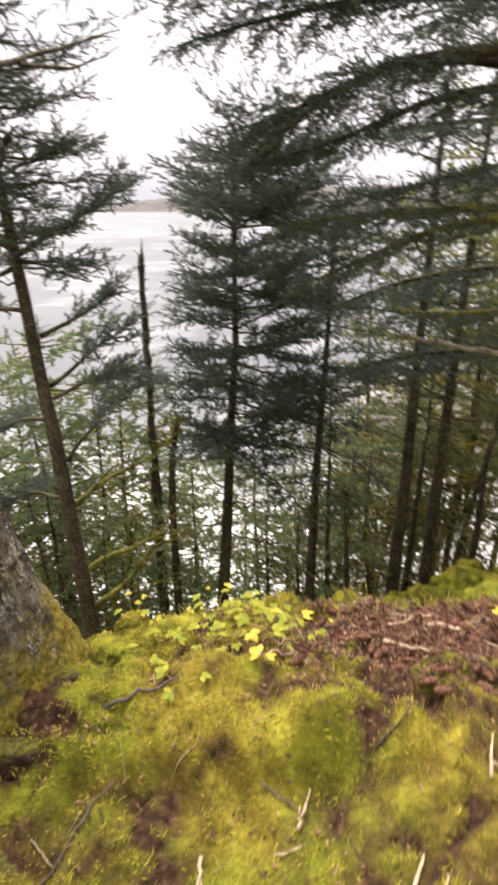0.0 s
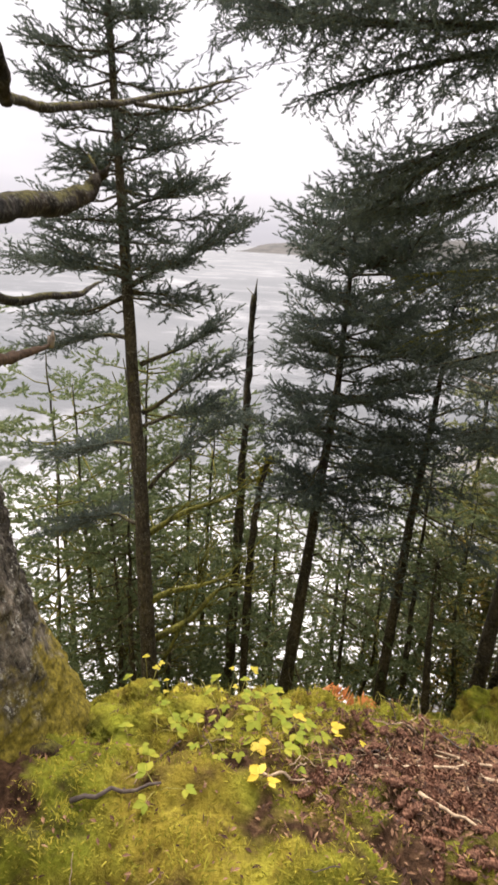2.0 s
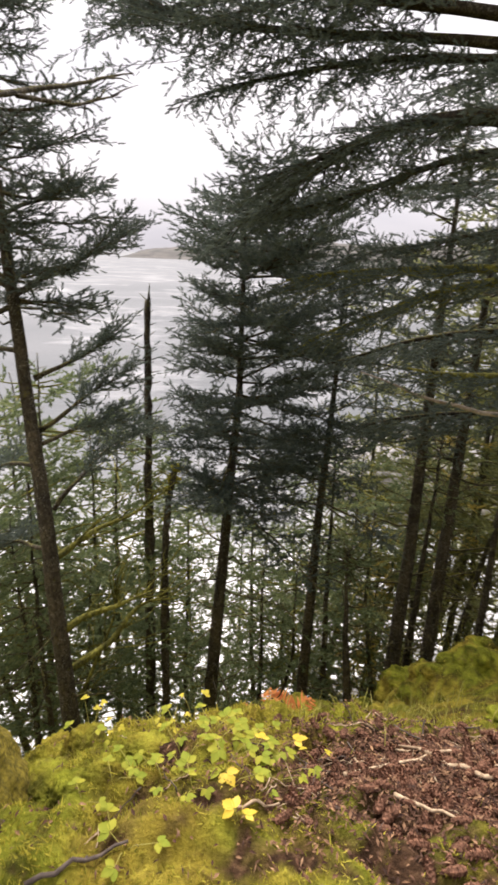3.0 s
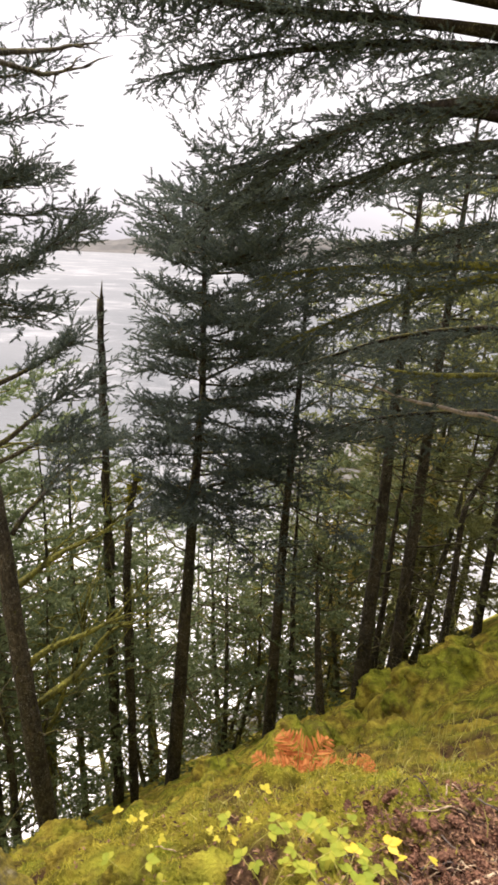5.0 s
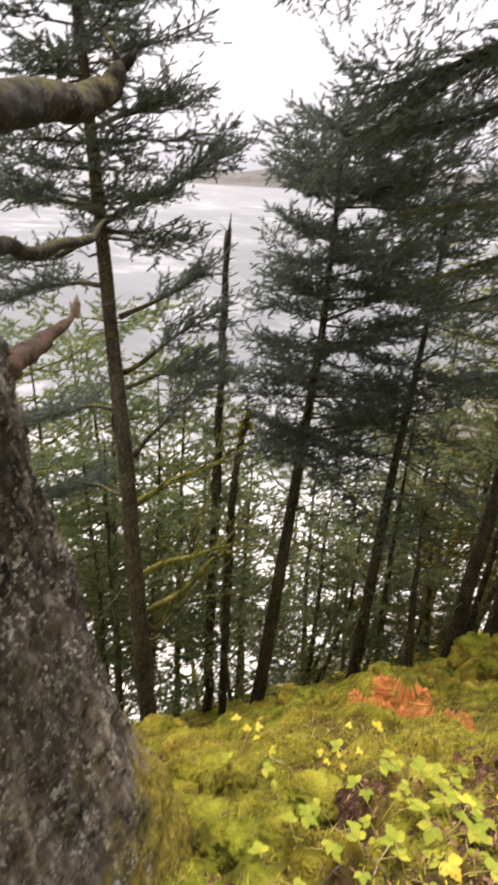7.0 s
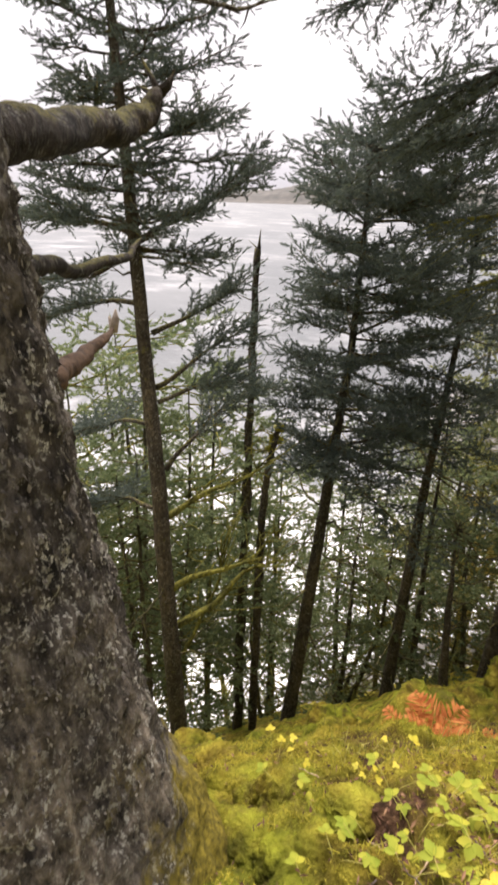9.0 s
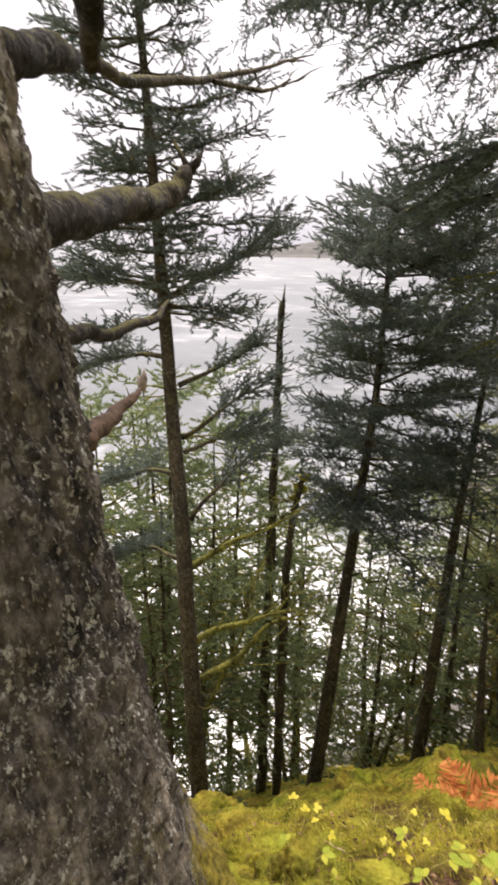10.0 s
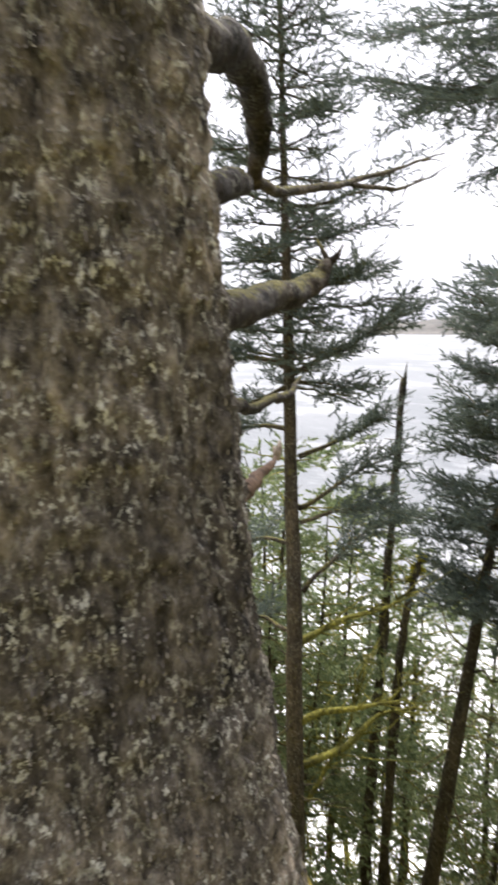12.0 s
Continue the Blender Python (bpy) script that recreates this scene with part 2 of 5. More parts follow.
def part(name, data, mat, parent=None, label="", smooth=True):
    """Links a Builder, a bmesh or a mesh as one object under a thing or a part."""
    if isinstance(data, Builder):
        data = data.mesh(name, mat, smooth)
    elif isinstance(data, bmesh.types.BMesh):
        me = bpy.data.meshes.new(name)
        data.to_mesh(me)
        data.free()
        me.materials.append(mat)
        for p in me.polygons:
            p.use_smooth = smooth
        data = me
    ob = new(name, data)
    if parent is not None:
        ob.parent = parent
    return tagged(ob, label)


def thing(name, label, category, at=(0, 0, 0), group="", kind=""):
    ob = new(name)
    ob.location = at
    ob.empty_display_size = 0.1
    return tagged(ob, label, category, group, kind)


def frames_along(points):
    p = np.asarray(points, float)
    t = np.gradient(p, axis=0)
    t /= np.linalg.norm(t, axis=1)[:, None] + 1e-9
    ref = np.where(np.abs(t[:, 2:3]) > 0.9, [[1.0, 0, 0]], [[0, 0, 1.0]])
    a = np.cross(t, ref)
    a /= np.linalg.norm(a, axis=1)[:, None] + 1e-9
    return p, t, a, np.cross(t, a)


def tube(builder, points, radii, sides=6, rough=0.0, rng=None):
    """A tapered tube along points, with closed ends."""
    p, t, a, b = frames_along(points)
    k, r = len(p), np.asarray(radii, float)
    ang = np.arange(sides) * 2 * np.pi / sides
    rr = r[:, None] * np.ones(sides)
    if rough and rng is not None:
        rr = rr * (1 + rough * rng.uniform(-1, 1, rr.shape))
    ring = p[:, None] + rr[..., None] * (np.cos(ang)[None, :, None] * a[:, None] + np.sin(ang)[None, :, None] * b[:, None])
    i = np.arange(k - 1)[:, None] * sides
    j = np.arange(sides)[None]
    j2 = (j + 1) % sides
    faces = np.stack([i + j, i + j2, i + sides + j2, i + sides + j], -1).reshape(-1, 4)
    n0 = builder.count
    builder.add(ring.reshape(-1, 3), faces)
    caps = np.concatenate([ring[0].mean(0)[None], ring[-1].mean(0)[None]])
    tri = [(sides * k, (m + 1) % sides, m) for m in range(sides)] + [(sides * k + 1, sides * (k - 1) + m, sides * (k - 1) + (m + 1) % sides) for m in range(sides)]
    builder.v.append(caps)
    builder.f.append(np.array(tri) + n0)
    builder.count += 2


def bend(a, b, sag, steps, rng, wander=0.0):
    """Points from a to b with a sag in the middle and some wander."""
    a, b = np.asarray(a, float), np.asarray(b, float)
    s = np.linspace(0, 1, steps)[:, None]
    p = a + (b - a) * s
    p[:, 2] -= sag * np.sin(np.pi * s[:, 0])
    if wander:
        w = rng.normal(0, wander, (steps, 3))
        w[0] = 0
        p += w
    return p


# ---- ground ----
def smooth_step(x):
    x = min(max(x, 0.0), 1.0)
    return x * x * (3 - 2 * x)


# mossy knolls on the bank: x, y, half widths, height
KNOLLS = ((0.5, 4.6, 0.42, 0.4, 0.6), (2.3, 5.9, 0.75, 0.6, 0.6), (3.1, 6.1, 0.8, 0.6, 0.58), (1.2, 5.3, 0.6, 0.45, 0.55), (-0.25, 5.2, 0.5, 0.4, 0.35))


def hill(x, y):
    """The mossy ledge, its crest and the steep bank down to the shore."""
    z = 0.38 - 1.15 * 0.25 * (math.log1p(math.exp(min((y - 1.77) / 0.25, 60))) if y < 15 else (y - 1.77) / 0.25)
    far = smooth_step((y - 2.0) / 3.5)
    z += far * (0.66 * max(x, 0) + 0.62 * min(x, 0)) + (1 - far) * (0.07 * x if x > 0 else x * 0.44 * smooth_step((y - 1.0) / 0.9))
    z -= (0.5 + 0.12 * max(0, min(x, 4))) * math.exp(-((y - 5.8) / 2.1) ** 2)
    lip = 1.07 + 0.07 * noise.noise(Vector((x * 3.1, 0.7, 2.0)))
    z -= 0.12 * smooth_step((lip - y) / 0.11) * smooth_step((0.75 - x) / 0.4) - 0.02
    for mx, my, rx, ry, tall in KNOLLS:
        d = ((x - mx) / rx) ** 2 + ((y - my) / ry) ** 2
        if d < 1:
            z += tall * (1 - d) ** 0.8
    if y < -1:
        z += 0.16 * (-1 - y) ** 1.05 if y > -60 else 11.0
    return z


def in_heap(x, y, grow=1.0):
    return ((x - 0.85) / (0.56 * grow)) ** 2 + ((y - 1.66) / (0.36 * grow)) ** 2 < 1


def hummocks(x, y, grow=1.0):
    """Height of the moss cushions above the soil between them."""
    p = Vector((x, y, 0))
    wob = p + 0.05 * Vector((noise.noise(p * 8), noise.noise(p * 8 + Vector((4, 4, 4))), 0))
    z = 0.0
    for size, tall in ((3.7, 0.06), (8.5, 0.05), (19.0, 0.026)):
        near_cell = noise.voronoi(wob * size)[0][0]
        z += grow * tall * max(0.0, 1 - (near_cell / 0.62) ** 2)
    return z


# the larger moss mounds on the ledge: x, y, radius, height
MOUNDS = ((-0.55, 1.95, 0.14, 0.09), (-0.28, 2.02, 0.15, 0.09), (0.02, 1.96, 0.13, 0.07), (0.27, 2.02, 0.15, 0.08), (0.58, 2.0, 0.14, 0.07), (-0.3, 1.4, 0.1, 0.06), (-0.12, 1.16, 0.12, 0.05), (0.1, 1.14, 0.13, 0.05), (0.34, 1.15, 0.12, 0.06), (-0.42, 1.16, 0.1, 0.06), (0.12, 0.62, 0.14, 0.05), (-0.36, 1.62, 0.12, 0.09), (-0.62, 1.9, 0.12, 0.1))


def mounds(x, y):
    """Height of the larger mounds: the tallest one here, with a lobed outline."""
    top = 0.0
    for mx, my, r, h in MOUNDS:
        dx, dy = x - mx, y - my
        if abs(dx) < 0.25 and abs(dy) < 0.25:
            d = math.hypot(dx, dy) / (r * (1 + 0.35 * noise.noise(Vector((x * 9, y * 9, mx * 7)))))
            if d < 1:
                top = max(top, 0.75 * h * (1 - d * d))
    return top


def ground_z(x, y):
    z = hill(x, y)
    d = math.hypot(x, y - 2)
    p = Vector((x, y, 0))
    if d < 30:
        c = 0.55 * abs(noise.noise(p * 2.7 + Vector((0.3, 0, 4)))) + 0.62 * abs(noise.noise(p * 5.6 + Vector((7, 3, 1)))) + 0.24 * abs(noise.noise(p * 12 + Vector((3, 8, 2))))
        z += 0.16 * c - 0.095
        if d < 6:
            grow = 0.0 if in_heap(x, y, 0.9) else 0.6 + 0.9 * noise.noise(p * 2.1 + Vector((5, 5, 5)))
            z += hummocks(x, y, max(0.0, grow)) + mounds(x, y) - 0.045
        z += 0.008 * noise.noise(p * 30)
        if y > 2.3:
            z += min(1, (y - 2.3) / 2) * (0.35 * noise.noise(p * 0.7 + Vector((2, 9, 0))) + 0.2 * abs(noise.noise(p * 1.7)) + 0.1 * abs(noise.noise(p * 4.1)) - 0.06)
    return max(z, -26 - 0.02 * max(y, 0))


def spread(lo, hi, core_lo, core_hi, step, growth):
    core = list(np.arange(core_lo, core_hi, step))
    out, s, v = [], step, core_lo
    while v > lo:
        s *= growth
        v -= s
        out.append(max(v, lo))
    up, s, v = [], step, core[-1]
    while v < hi:
        s *= growth
        v += s
        up.append(min(v, hi))
    return np.array(out[::-1] + core + up)


gx, gy = spread(-3000, 3000, -1.3, 1.8, 0.022, 1.1), spread(-3000, 900, 0.4, 2.6, 0.022, 1.055)
verts = np.array([(x, y, ground_z(float(x), float(y))) for y in gy for x in gx])
w = len(gx)
i = (np.arange(len(gy) - 1)[:, None] * w + np.arange(w - 1)[None]).ravel()
earth = Builder()
earth.add(verts, np.stack([i, i + 1, i + w + 1, i + w], 1))
earth_ob = part("ground", earth, GROUND)
soil_share = earth_ob.data.attributes.new("soil_between_cushions", "FLOAT", "POINT")
soil_share.data.foreach_set("value", np.array([max(0.0, 1 - (hummocks(float(x), float(y)) + 3 * mounds(float(x), float(y))) / 0.06) if abs(x) < 4 and 0 < y < 4 else 0.0 for y in gy for x in gx], np.float32))
tagged(earth_ob, "mossy forest bank dropping steeply to the sea", "ground", kind="structure")

bm = bmesh.new()
bmesh.ops.create_grid(bm, x_segments=2, y_segments=2, size=4500)
for v in bm.verts:
    v.co.z = -20
    v.co.y += 2000
tagged(part("water", bm, SEA), "pale silvery sea with streaks of foam", "sea", kind="structure")


# ---- spruces ----
def needle_twigs(seed, blades, length, blade, width):
    """One shoot brushed with needles all round, pointing along +x: vertices and triangles."""
    rng = np.random.default_rng(seed)
    v, f = [], []
    for k in range(blades):
        s = (k + 0.5) / blades
        at = np.array([length * s, 0, 0])
        turn = k * 2.4 + rng.uniform(-0.4, 0.4)
        out = np.array([0.75 + 0.5 * s, math.cos(turn) * 0.85, math.sin(turn) * 0.6 + 0.12])
        out /= np.linalg.norm(out)
        side = np.cross(out, rng.normal(0, 1, 3))
        side /= np.linalg.norm(side)
        l2 = blade * rng.uniform(0.75, 1.2)
        v += [at - side * width, at + side * width, at + out * l2]
        f.append([3 * k, 3 * k + 1, 3 * k + 2])
    return np.array(v), np.array(f)


TWIGS = [needle_twigs(k, 15, 0.075, 0.028, 0.0052) for k in range(5)]
TWIGS_MID = [needle_twigs(20 + k, 13, 0.095, 0.039, 0.0076) for k in range(5)]
TWIGS_FAR = [needle_twigs(10 + k, 12, 0.17, 0.078, 0.019) for k in range(5)]


def place_twigs(builder, twigs, origins, ways, scales, rng):
    """Puts copies of the twig meshes into the builder, each pointing its own way."""
    origins, ways, scales = np.array(origins), np.array(ways), np.array(scales)
    ways = ways / (np.linalg.norm(ways, axis=1)[:, None] + 1e-9)
    side = np.cross(ways, rng.normal(0, 0.35, ways.shape) + [0, 0, 1])
    side /= np.linalg.norm(side, axis=1)[:, None] + 1e-9
    up = np.cross(side, ways)
    which = rng.integers(0, len(twigs), len(origins))
    for k, (v, f) in enumerate(twigs):
        m = which == k
        c = int(m.sum())
        if not c:
            continue
        p = origins[m][:, None] + scales[m][:, None, None] * (v[None, :, :1] * ways[m][:, None] + v[None, :, 1:2] * side[m][:, None] + v[None, :, 2:3] * up[m][:, None])
        builder.add(p.reshape(-1, 3), (f[None] + (np.arange(c) * len(v))[:, None, None]).reshape(-1, f.shape[1]))


def bough(wood, spots, start, way, length, radius, rng, droop=0.15, lift=0.12, leaf_from=0.3, sides=5, spacing=0.085, twig_len=0.3, hang=0.0, step=0.05, path=None, shoots=True):
    """One bough: a tapered limb with side shoots; gathers twig spots (origin, way, scale)."""
    if path is not None:
        q = np.asarray(path, float)
        seg = np.concatenate([[0], np.cumsum(np.linalg.norm(np.diff(q, axis=0), axis=1))])
        length, n = seg[-1], 14
        s = np.linspace(0, 1, n)
        p = np.stack([np.interp(s * length, seg, q[:, c]) for c in range(3)], 1)
        p[1:] += rng.normal(0, 0.03, (n - 1, 3))
        for _ in range(3):
            p[1:-1] = (p[:-2] + 2 * p[1:-1] + p[2:]) / 4
        way = (q[-1] - q[0]) / np.linalg.norm(q[-1] - q[0])
    else:
        way = np.asarray(way, float)
        way = way / np.linalg.norm(way)
        n = 8
        s = np.linspace(0, 1, n)
        p = np.asarray(start) + np.outer(s * length, way)
        p[:, 2] += length * (-droop * np.sin(s * np.pi * 0.8) + lift * s ** 3)
        p[1:] += rng.normal(0, 0.03 * length, (n - 1, 3)) * s[1:, None] + np.outer(s[1:] ** 2, rng.normal(0, 0.12 * length, 3))
    tube(wood, p, radius * (1 - 0.86 * s) + 0.0025, sides, 0.1, rng)
    count = max(3, int(length * (1 - leaf_from) / spacing))
    for k in range(count):
        f = leaf_from + (1 - leaf_from) * (k + rng.uniform(0, 1)) / count
        q = np.array([np.interp(f, s, p[:, c]) for c in range(3)])
        if path is not None:
            way = np.array([np.interp(min(f + 0.08, 1), s, p[:, c]) - np.interp(max(f - 0.08, 0), s, p[:, c]) for c in range(3)])
            way /= np.linalg.norm(way) + 1e-9
        lateral = np.cross(way, [0, 0, 1])
        lateral /= np.linalg.norm(lateral) + 1e-9
        side = 1 if k % 2 else -1
        shape = 0.4 + 0.6 * math.sin(math.pi * min(1, 0.15 + 0.85 * (f - leaf_from) / (1 - leaf_from)))
        ln = twig_len * length ** 0.5 * shape * rng.uniform(0.55, 1.25)
        d = way * rng.uniform(0.35, 0.9) + side * lateral * rng.uniform(0.35, 1.0) + np.array([0, 0, rng.uniform(-0.22, 0.26) - hang])
        d /= np.linalg.norm(d)
        curl = rng.normal(0, 0.09 * ln, 3)
        e = q + d * ln + curl
        e[2] += ln * (0.12 - hang * 0.7)
        mid = q + (e - q) * 0.5 - 0.5 * curl + np.array([0, 0, -0.05 * ln])
        if shoots:
            tube(wood, [q, mid, e], [min(radius * 0.2, 0.006) + 0.002, 0.0035, 0.0015], 3)
        across = np.cross(d, [0, 0, 1])
        across /= np.linalg.norm(across) + 1e-9
        m = max(2, int(ln / step))
        for h in range(m):
            g = (h + 0.6) / m
            o = (1 - g) ** 2 * q + 2 * g * (1 - g) * mid + g * g * e
            td = d * 0.75 + across * (1 if h % 2 else -1) * rng.uniform(0.2, 0.9) + rng.normal(0, 0.38, 3) + np.array([0, 0, rng.uniform(0.0, 0.45) - hang])
            spots.append((o, td, rng.uniform(0.7, 1.25) * (1.1 - 0.35 * g)))
            if shoots and h % 2:
                # a side shoot that fans out
                td = td / (np.linalg.norm(td) + 1e-9)
                run = rng.uniform(0.035, 0.06) * (1.2 if twig_len > 0.48 else 1.0)
                for w8 in (1, 2):
                    spots.append((o + td * run * w8, td + rng.normal(0, 0.4, 3), rng.uniform(0.7, 1.15)))
        spots.append((e, d, 0.9))


def spruce(label, trunk, radius, crown_from, reach, whorls, per_whorl, seed, near=True, mat=None, dead_below=0.0, dead_reach=0.6, sides=10, droop=0.15, spacing=0.085, keep=None, tip=0.25, group="spruces on the bank", mossy=False, step=0.04, limbs=(), bare=(), trunk_mat=None, twig_len=0.3, taper=0.75, twigs=None, lopsided=0.0, leaf_from=0.16):
    """A spruce along trunk points (root to tip): trunk, limbs and a crown of twigs."""
    rng = np.random.default_rng(seed)
    p = np.asarray(trunk, float)
    tree = thing("spruce_tree", label, "tree", tuple(p[0]), group)
    base = p[0].copy()
    p = p - base
    seg = np.concatenate([[0], np.cumsum(np.linalg.norm(np.diff(p, axis=0), axis=1))])
    total = seg[-1]
    s = np.linspace(0, total, max(10, int(total / 0.25)))
    line = np.stack([np.interp(s, seg, p[:, c]) for c in range(3)], 1)
    line[1:-1, :2] += np.cumsum(rng.normal(0, 0.0022 if near else 0.008, (len(s) - 2, 2)), axis=0)
    rad = radius * (1 - (s / total) ** 1.3 * 0.9) + radius * 0.35 * np.exp(-s / (2.2 * radius))
    b = Builder()
    tube(b, line, rad, sides, 0.06, rng)
    part("trunk", b, trunk_mat or BARK_FAR, tree)
    wood, spots = Builder(), []
    at = lambda h: np.array([np.interp(h, s, line[:, c]) for c in range(3)])
    h0 = crown_from
    for k in range(whorls):
        f = (k + 0.5) / whorls
        h = h0 + (total * 0.985 - h0) * f
        for j in range(per_whorl):
            az = (k * per_whorl + j) * 2.4 + seed + rng.uniform(-0.5, 0.5)
            L = (reach * (1 - f) ** taper + tip * f) * rng.uniform(0.6, 1.25) * (0.75 if k % 3 == 2 else 1.08) * (1 + lopsided * math.cos(az))
            hh = min(h + rng.uniform(-0.22, 0.22) * (total - h0) / whorls, total * 0.99)
            o = at(hh)
            if keep is not None and not keep(az, hh):
                continue
            rise = rng.uniform(-0.32, 0.14) + 0.3 * f
            bough(wood, spots, o, (math.cos(az), math.sin(az), rise), L, 0.006 + 0.009 * L, rng, rng.uniform(-0.08, 0.14), rng.uniform(-0.08, 0.1), leaf_from, spacing=spacing, step=step, shoots=near, twig_len=twig_len)
    if dead_below > 0:
        for k in range(int(dead_below)):
            h = rng.uniform(0.12 * h0, h0 * 1.05)
            az = rng.uniform(0, 2 * np.pi)
            L = dead_reach * rng.uniform(0.4, 1.2)
            o = at(h)
            e = o + L * np.array([math.cos(az), math.sin(az), rng.uniform(-0.15, 0.5)])
            q = bend(o, e, rng.uniform(-0.1, 0.15) * L, 6, rng, 0.03 * L)
            tube(wood, q, np.linspace(0.012 + 0.008 * L, 0.003, 6), 4)
            for _ in range(3):
                g = rng.integers(2, 5)
                e2 = q[g] + 0.4 * L * (rng.normal(0, 0.5, 3) + (e - o) / L)
                tube(wood, [q[g], (q[g] + e2) / 2 + rng.normal(0, 0.02, 3), e2], [0.006, 0.004, 0.002], 3)
    for radius_here, path in limbs:
        bough(wood, spots, None, None, 0, radius_here, rng, leaf_from=0.3, spacing=spacing * 0.62, twig_len=twig_len * 1.2, step=step, path=np.array(path) - base)
    for radius_here, path in bare:
        q = np.array(path) - base
        seg2 = np.linspace(0, len(q) - 1, 10)
        q = np.stack([np.interp(seg2, np.arange(len(q)), q[:, c]) for c in range(3)], 1) + rng.normal(0, 0.03, (10, 3))
        for _ in range(2):
            q[1:-1] = (q[:-2] + 2 * q[1:-1] + q[2:]) / 4
        wood_bare = Builder()
        tube(wood_bare, q, np.linspace(radius_here, 0.005, 10), 7, 0.2, rng)
        for _ in range(20):
            g = rng.integers(2, 10)
            e2 = q[g] + rng.uniform(0.1, 0.55) * (rng.normal(0, 0.5, 3) + (q[-1] - q[0]) / np.linalg.norm(q[-1] - q[0]) + np.array([0, 0, 0.3]))
            tube(wood_bare, [q[g], (q[g] + e2) / 2 + rng.normal(0, 0.05, 3), e2], [0.01, 0.007, 0.002], 4)
        part("limb", wood_bare, MOSSY, tree, "bare mossy limb")
    tagged(part("branchwork", wood, MOSSY if mossy else BARK_FAR, tree), kind="stuff")
    if near:
        for h in np.arange(total - 1.3, total + 0.02, 0.022):
            spots.append((at(min(h, total)), np.array([*rng.normal(0, 0.8, 2), 0.4]), rng.uniform(0.8, 1.4)))
    crown = Builder()
    if spots:
        place_twigs(crown, twigs or (TWIGS if near else TWIGS_FAR), [a for a, _, _ in spots], [a for _, a, _ in spots], [a for _, _, a in spots], rng)
        tagged(part("crown", crown, mat or NEEDLE, tree, smooth=False), kind="stuff")
    return tree


def rooted(x, y, dz=-0.25):
    return ground_z(x, y) + dz


# the slender spruce beyond the old trunk
spruce("slender dark spruce with an open crown on the bank", [(-2.06, 5.35, -5.6), (-2.12, 5.3, -3.6), (-2.19, 5.3, -1.0), (-2.3, 5.3, 1.3), (-2.38, 5.3, 3.0), (-2.47, 5.3, 4.9)], 0.115, 6.7, 0.7, 16, 6, 1, dead_below=12, dead_reach=0.7, spacing=0.05, step=0.036, twig_len=0.42, taper=0.4, leaf_from=0.3,
       limbs=[(0.032, [(-2.31, 5.4, 1.29), (-1.92, 5.5, 1.5), (-1.62, 5.7, 1.69), (-1.39, 5.95, 1.87)]), (0.026, [(-2.22, 5.4, 0.49), (-1.94, 5.5, 0.62), (-1.75, 5.7, 0.73), (-1.51, 5.85, 0.91)]),
              (0.026, [(-2.21, 5.4, -0.04), (-1.93, 5.5, 0.18), (-1.64, 5.7, 0.35), (-1.42, 5.85, 0.56)]), (0.022, [(-2.15, 5.3, -0.15), (-1.86, 5.3, 0.03), (-1.58, 5.4, 0.07), (-1.33, 5.5, 0.01)]),
              (0.026, [(-2.14, 5.4, -0.93), (-1.88, 5.6, -0.6), (-1.64, 5.8, -0.34), (-1.29, 6.0, -0.15)]), (0.022, [(-2.31, 5.3, 1.98), (-1.99, 5.2, 2.09), (-1.76, 5.2, 2.17), (-1.62, 5.2, 2.19)]),
              (0.026, [(-2.32, 5.3, 1.35), (-2.73, 5.4, 1.48), (-3.13, 5.5, 1.44), (-3.6, 5.6, 1.45)]), (0.026, [(-2.27, 5.3, 0.77), (-2.67, 5.5, 0.79), (-3.1, 5.6, 0.61), (-3.49, 5.7, 0.51)]),
              (0.026, [(-2.22, 5.3, -0.39), (-2.69, 5.6, -0.5), (-3.14, 5.8, -0.7), (-3.56, 6.0, -0.97)]), (0.024, [(-2.2, 5.3, -1.35), (-2.69, 5.6, -1.46), (-3.16, 5.8, -1.72), (-3.69, 6.0, -2.08)])],
       bare=[(0.042, [(-2.15, 5.4, -1.51), (-1.86, 5.5, -1.28), (-1.36, 5.7, -1.04), (-1.2, 5.8, -0.92)]), (0.05, [(-2.12, 5.35, -3.02), (-1.61, 5.5, -2.66), (-1.31, 5.6, -2.2), (-1.02, 5.8, -2.1)]),
             (0.042, [(-2.12, 5.3, -2.44), (-1.91, 5.4, -2.23), (-1.36, 5.5, -2.06), (-1.13, 5.6, -1.9), (-1.03, 5.7, -1.73)]), (0.024, [(-1.92, 5.36, -3.3), (-1.75, 5.5, -2.8), (-1.62, 5.6, -2.4), (-1.58, 5.75, -2.0)])])
spruce("dense dark spruce rising from the bank", [(-0.98, 8.4, -8.4), (-0.67, 8.4, -3.36), (-0.47, 8.4, -0.27), (-0.46, 8.4, 2.55)], 0.14, 6.2, 1.25, 16, 6, 2, dead_below=26, dead_reach=1.2, tip=0.95, spacing=0.065, step=0.05, twig_len=0.5, taper=0.35, twigs=TWIGS_MID, lopsided=0.32, leaf_from=0.2)
spruce("thin spruce with a bare lower stem", [(0.9, 9.0, -7.8), (0.94, 9.0, -2.88), (1.02, 9.0, -0.67), (1.06, 9.0, 1.9)], 0.12, 5.2, 1.3, 8, 5, 3, dead_below=30, dead_reach=1.0, step=0.065, spacing=0.085, twig_len=0.42, twigs=TWIGS_MID, taper=0.5, leaf_from=0.3)
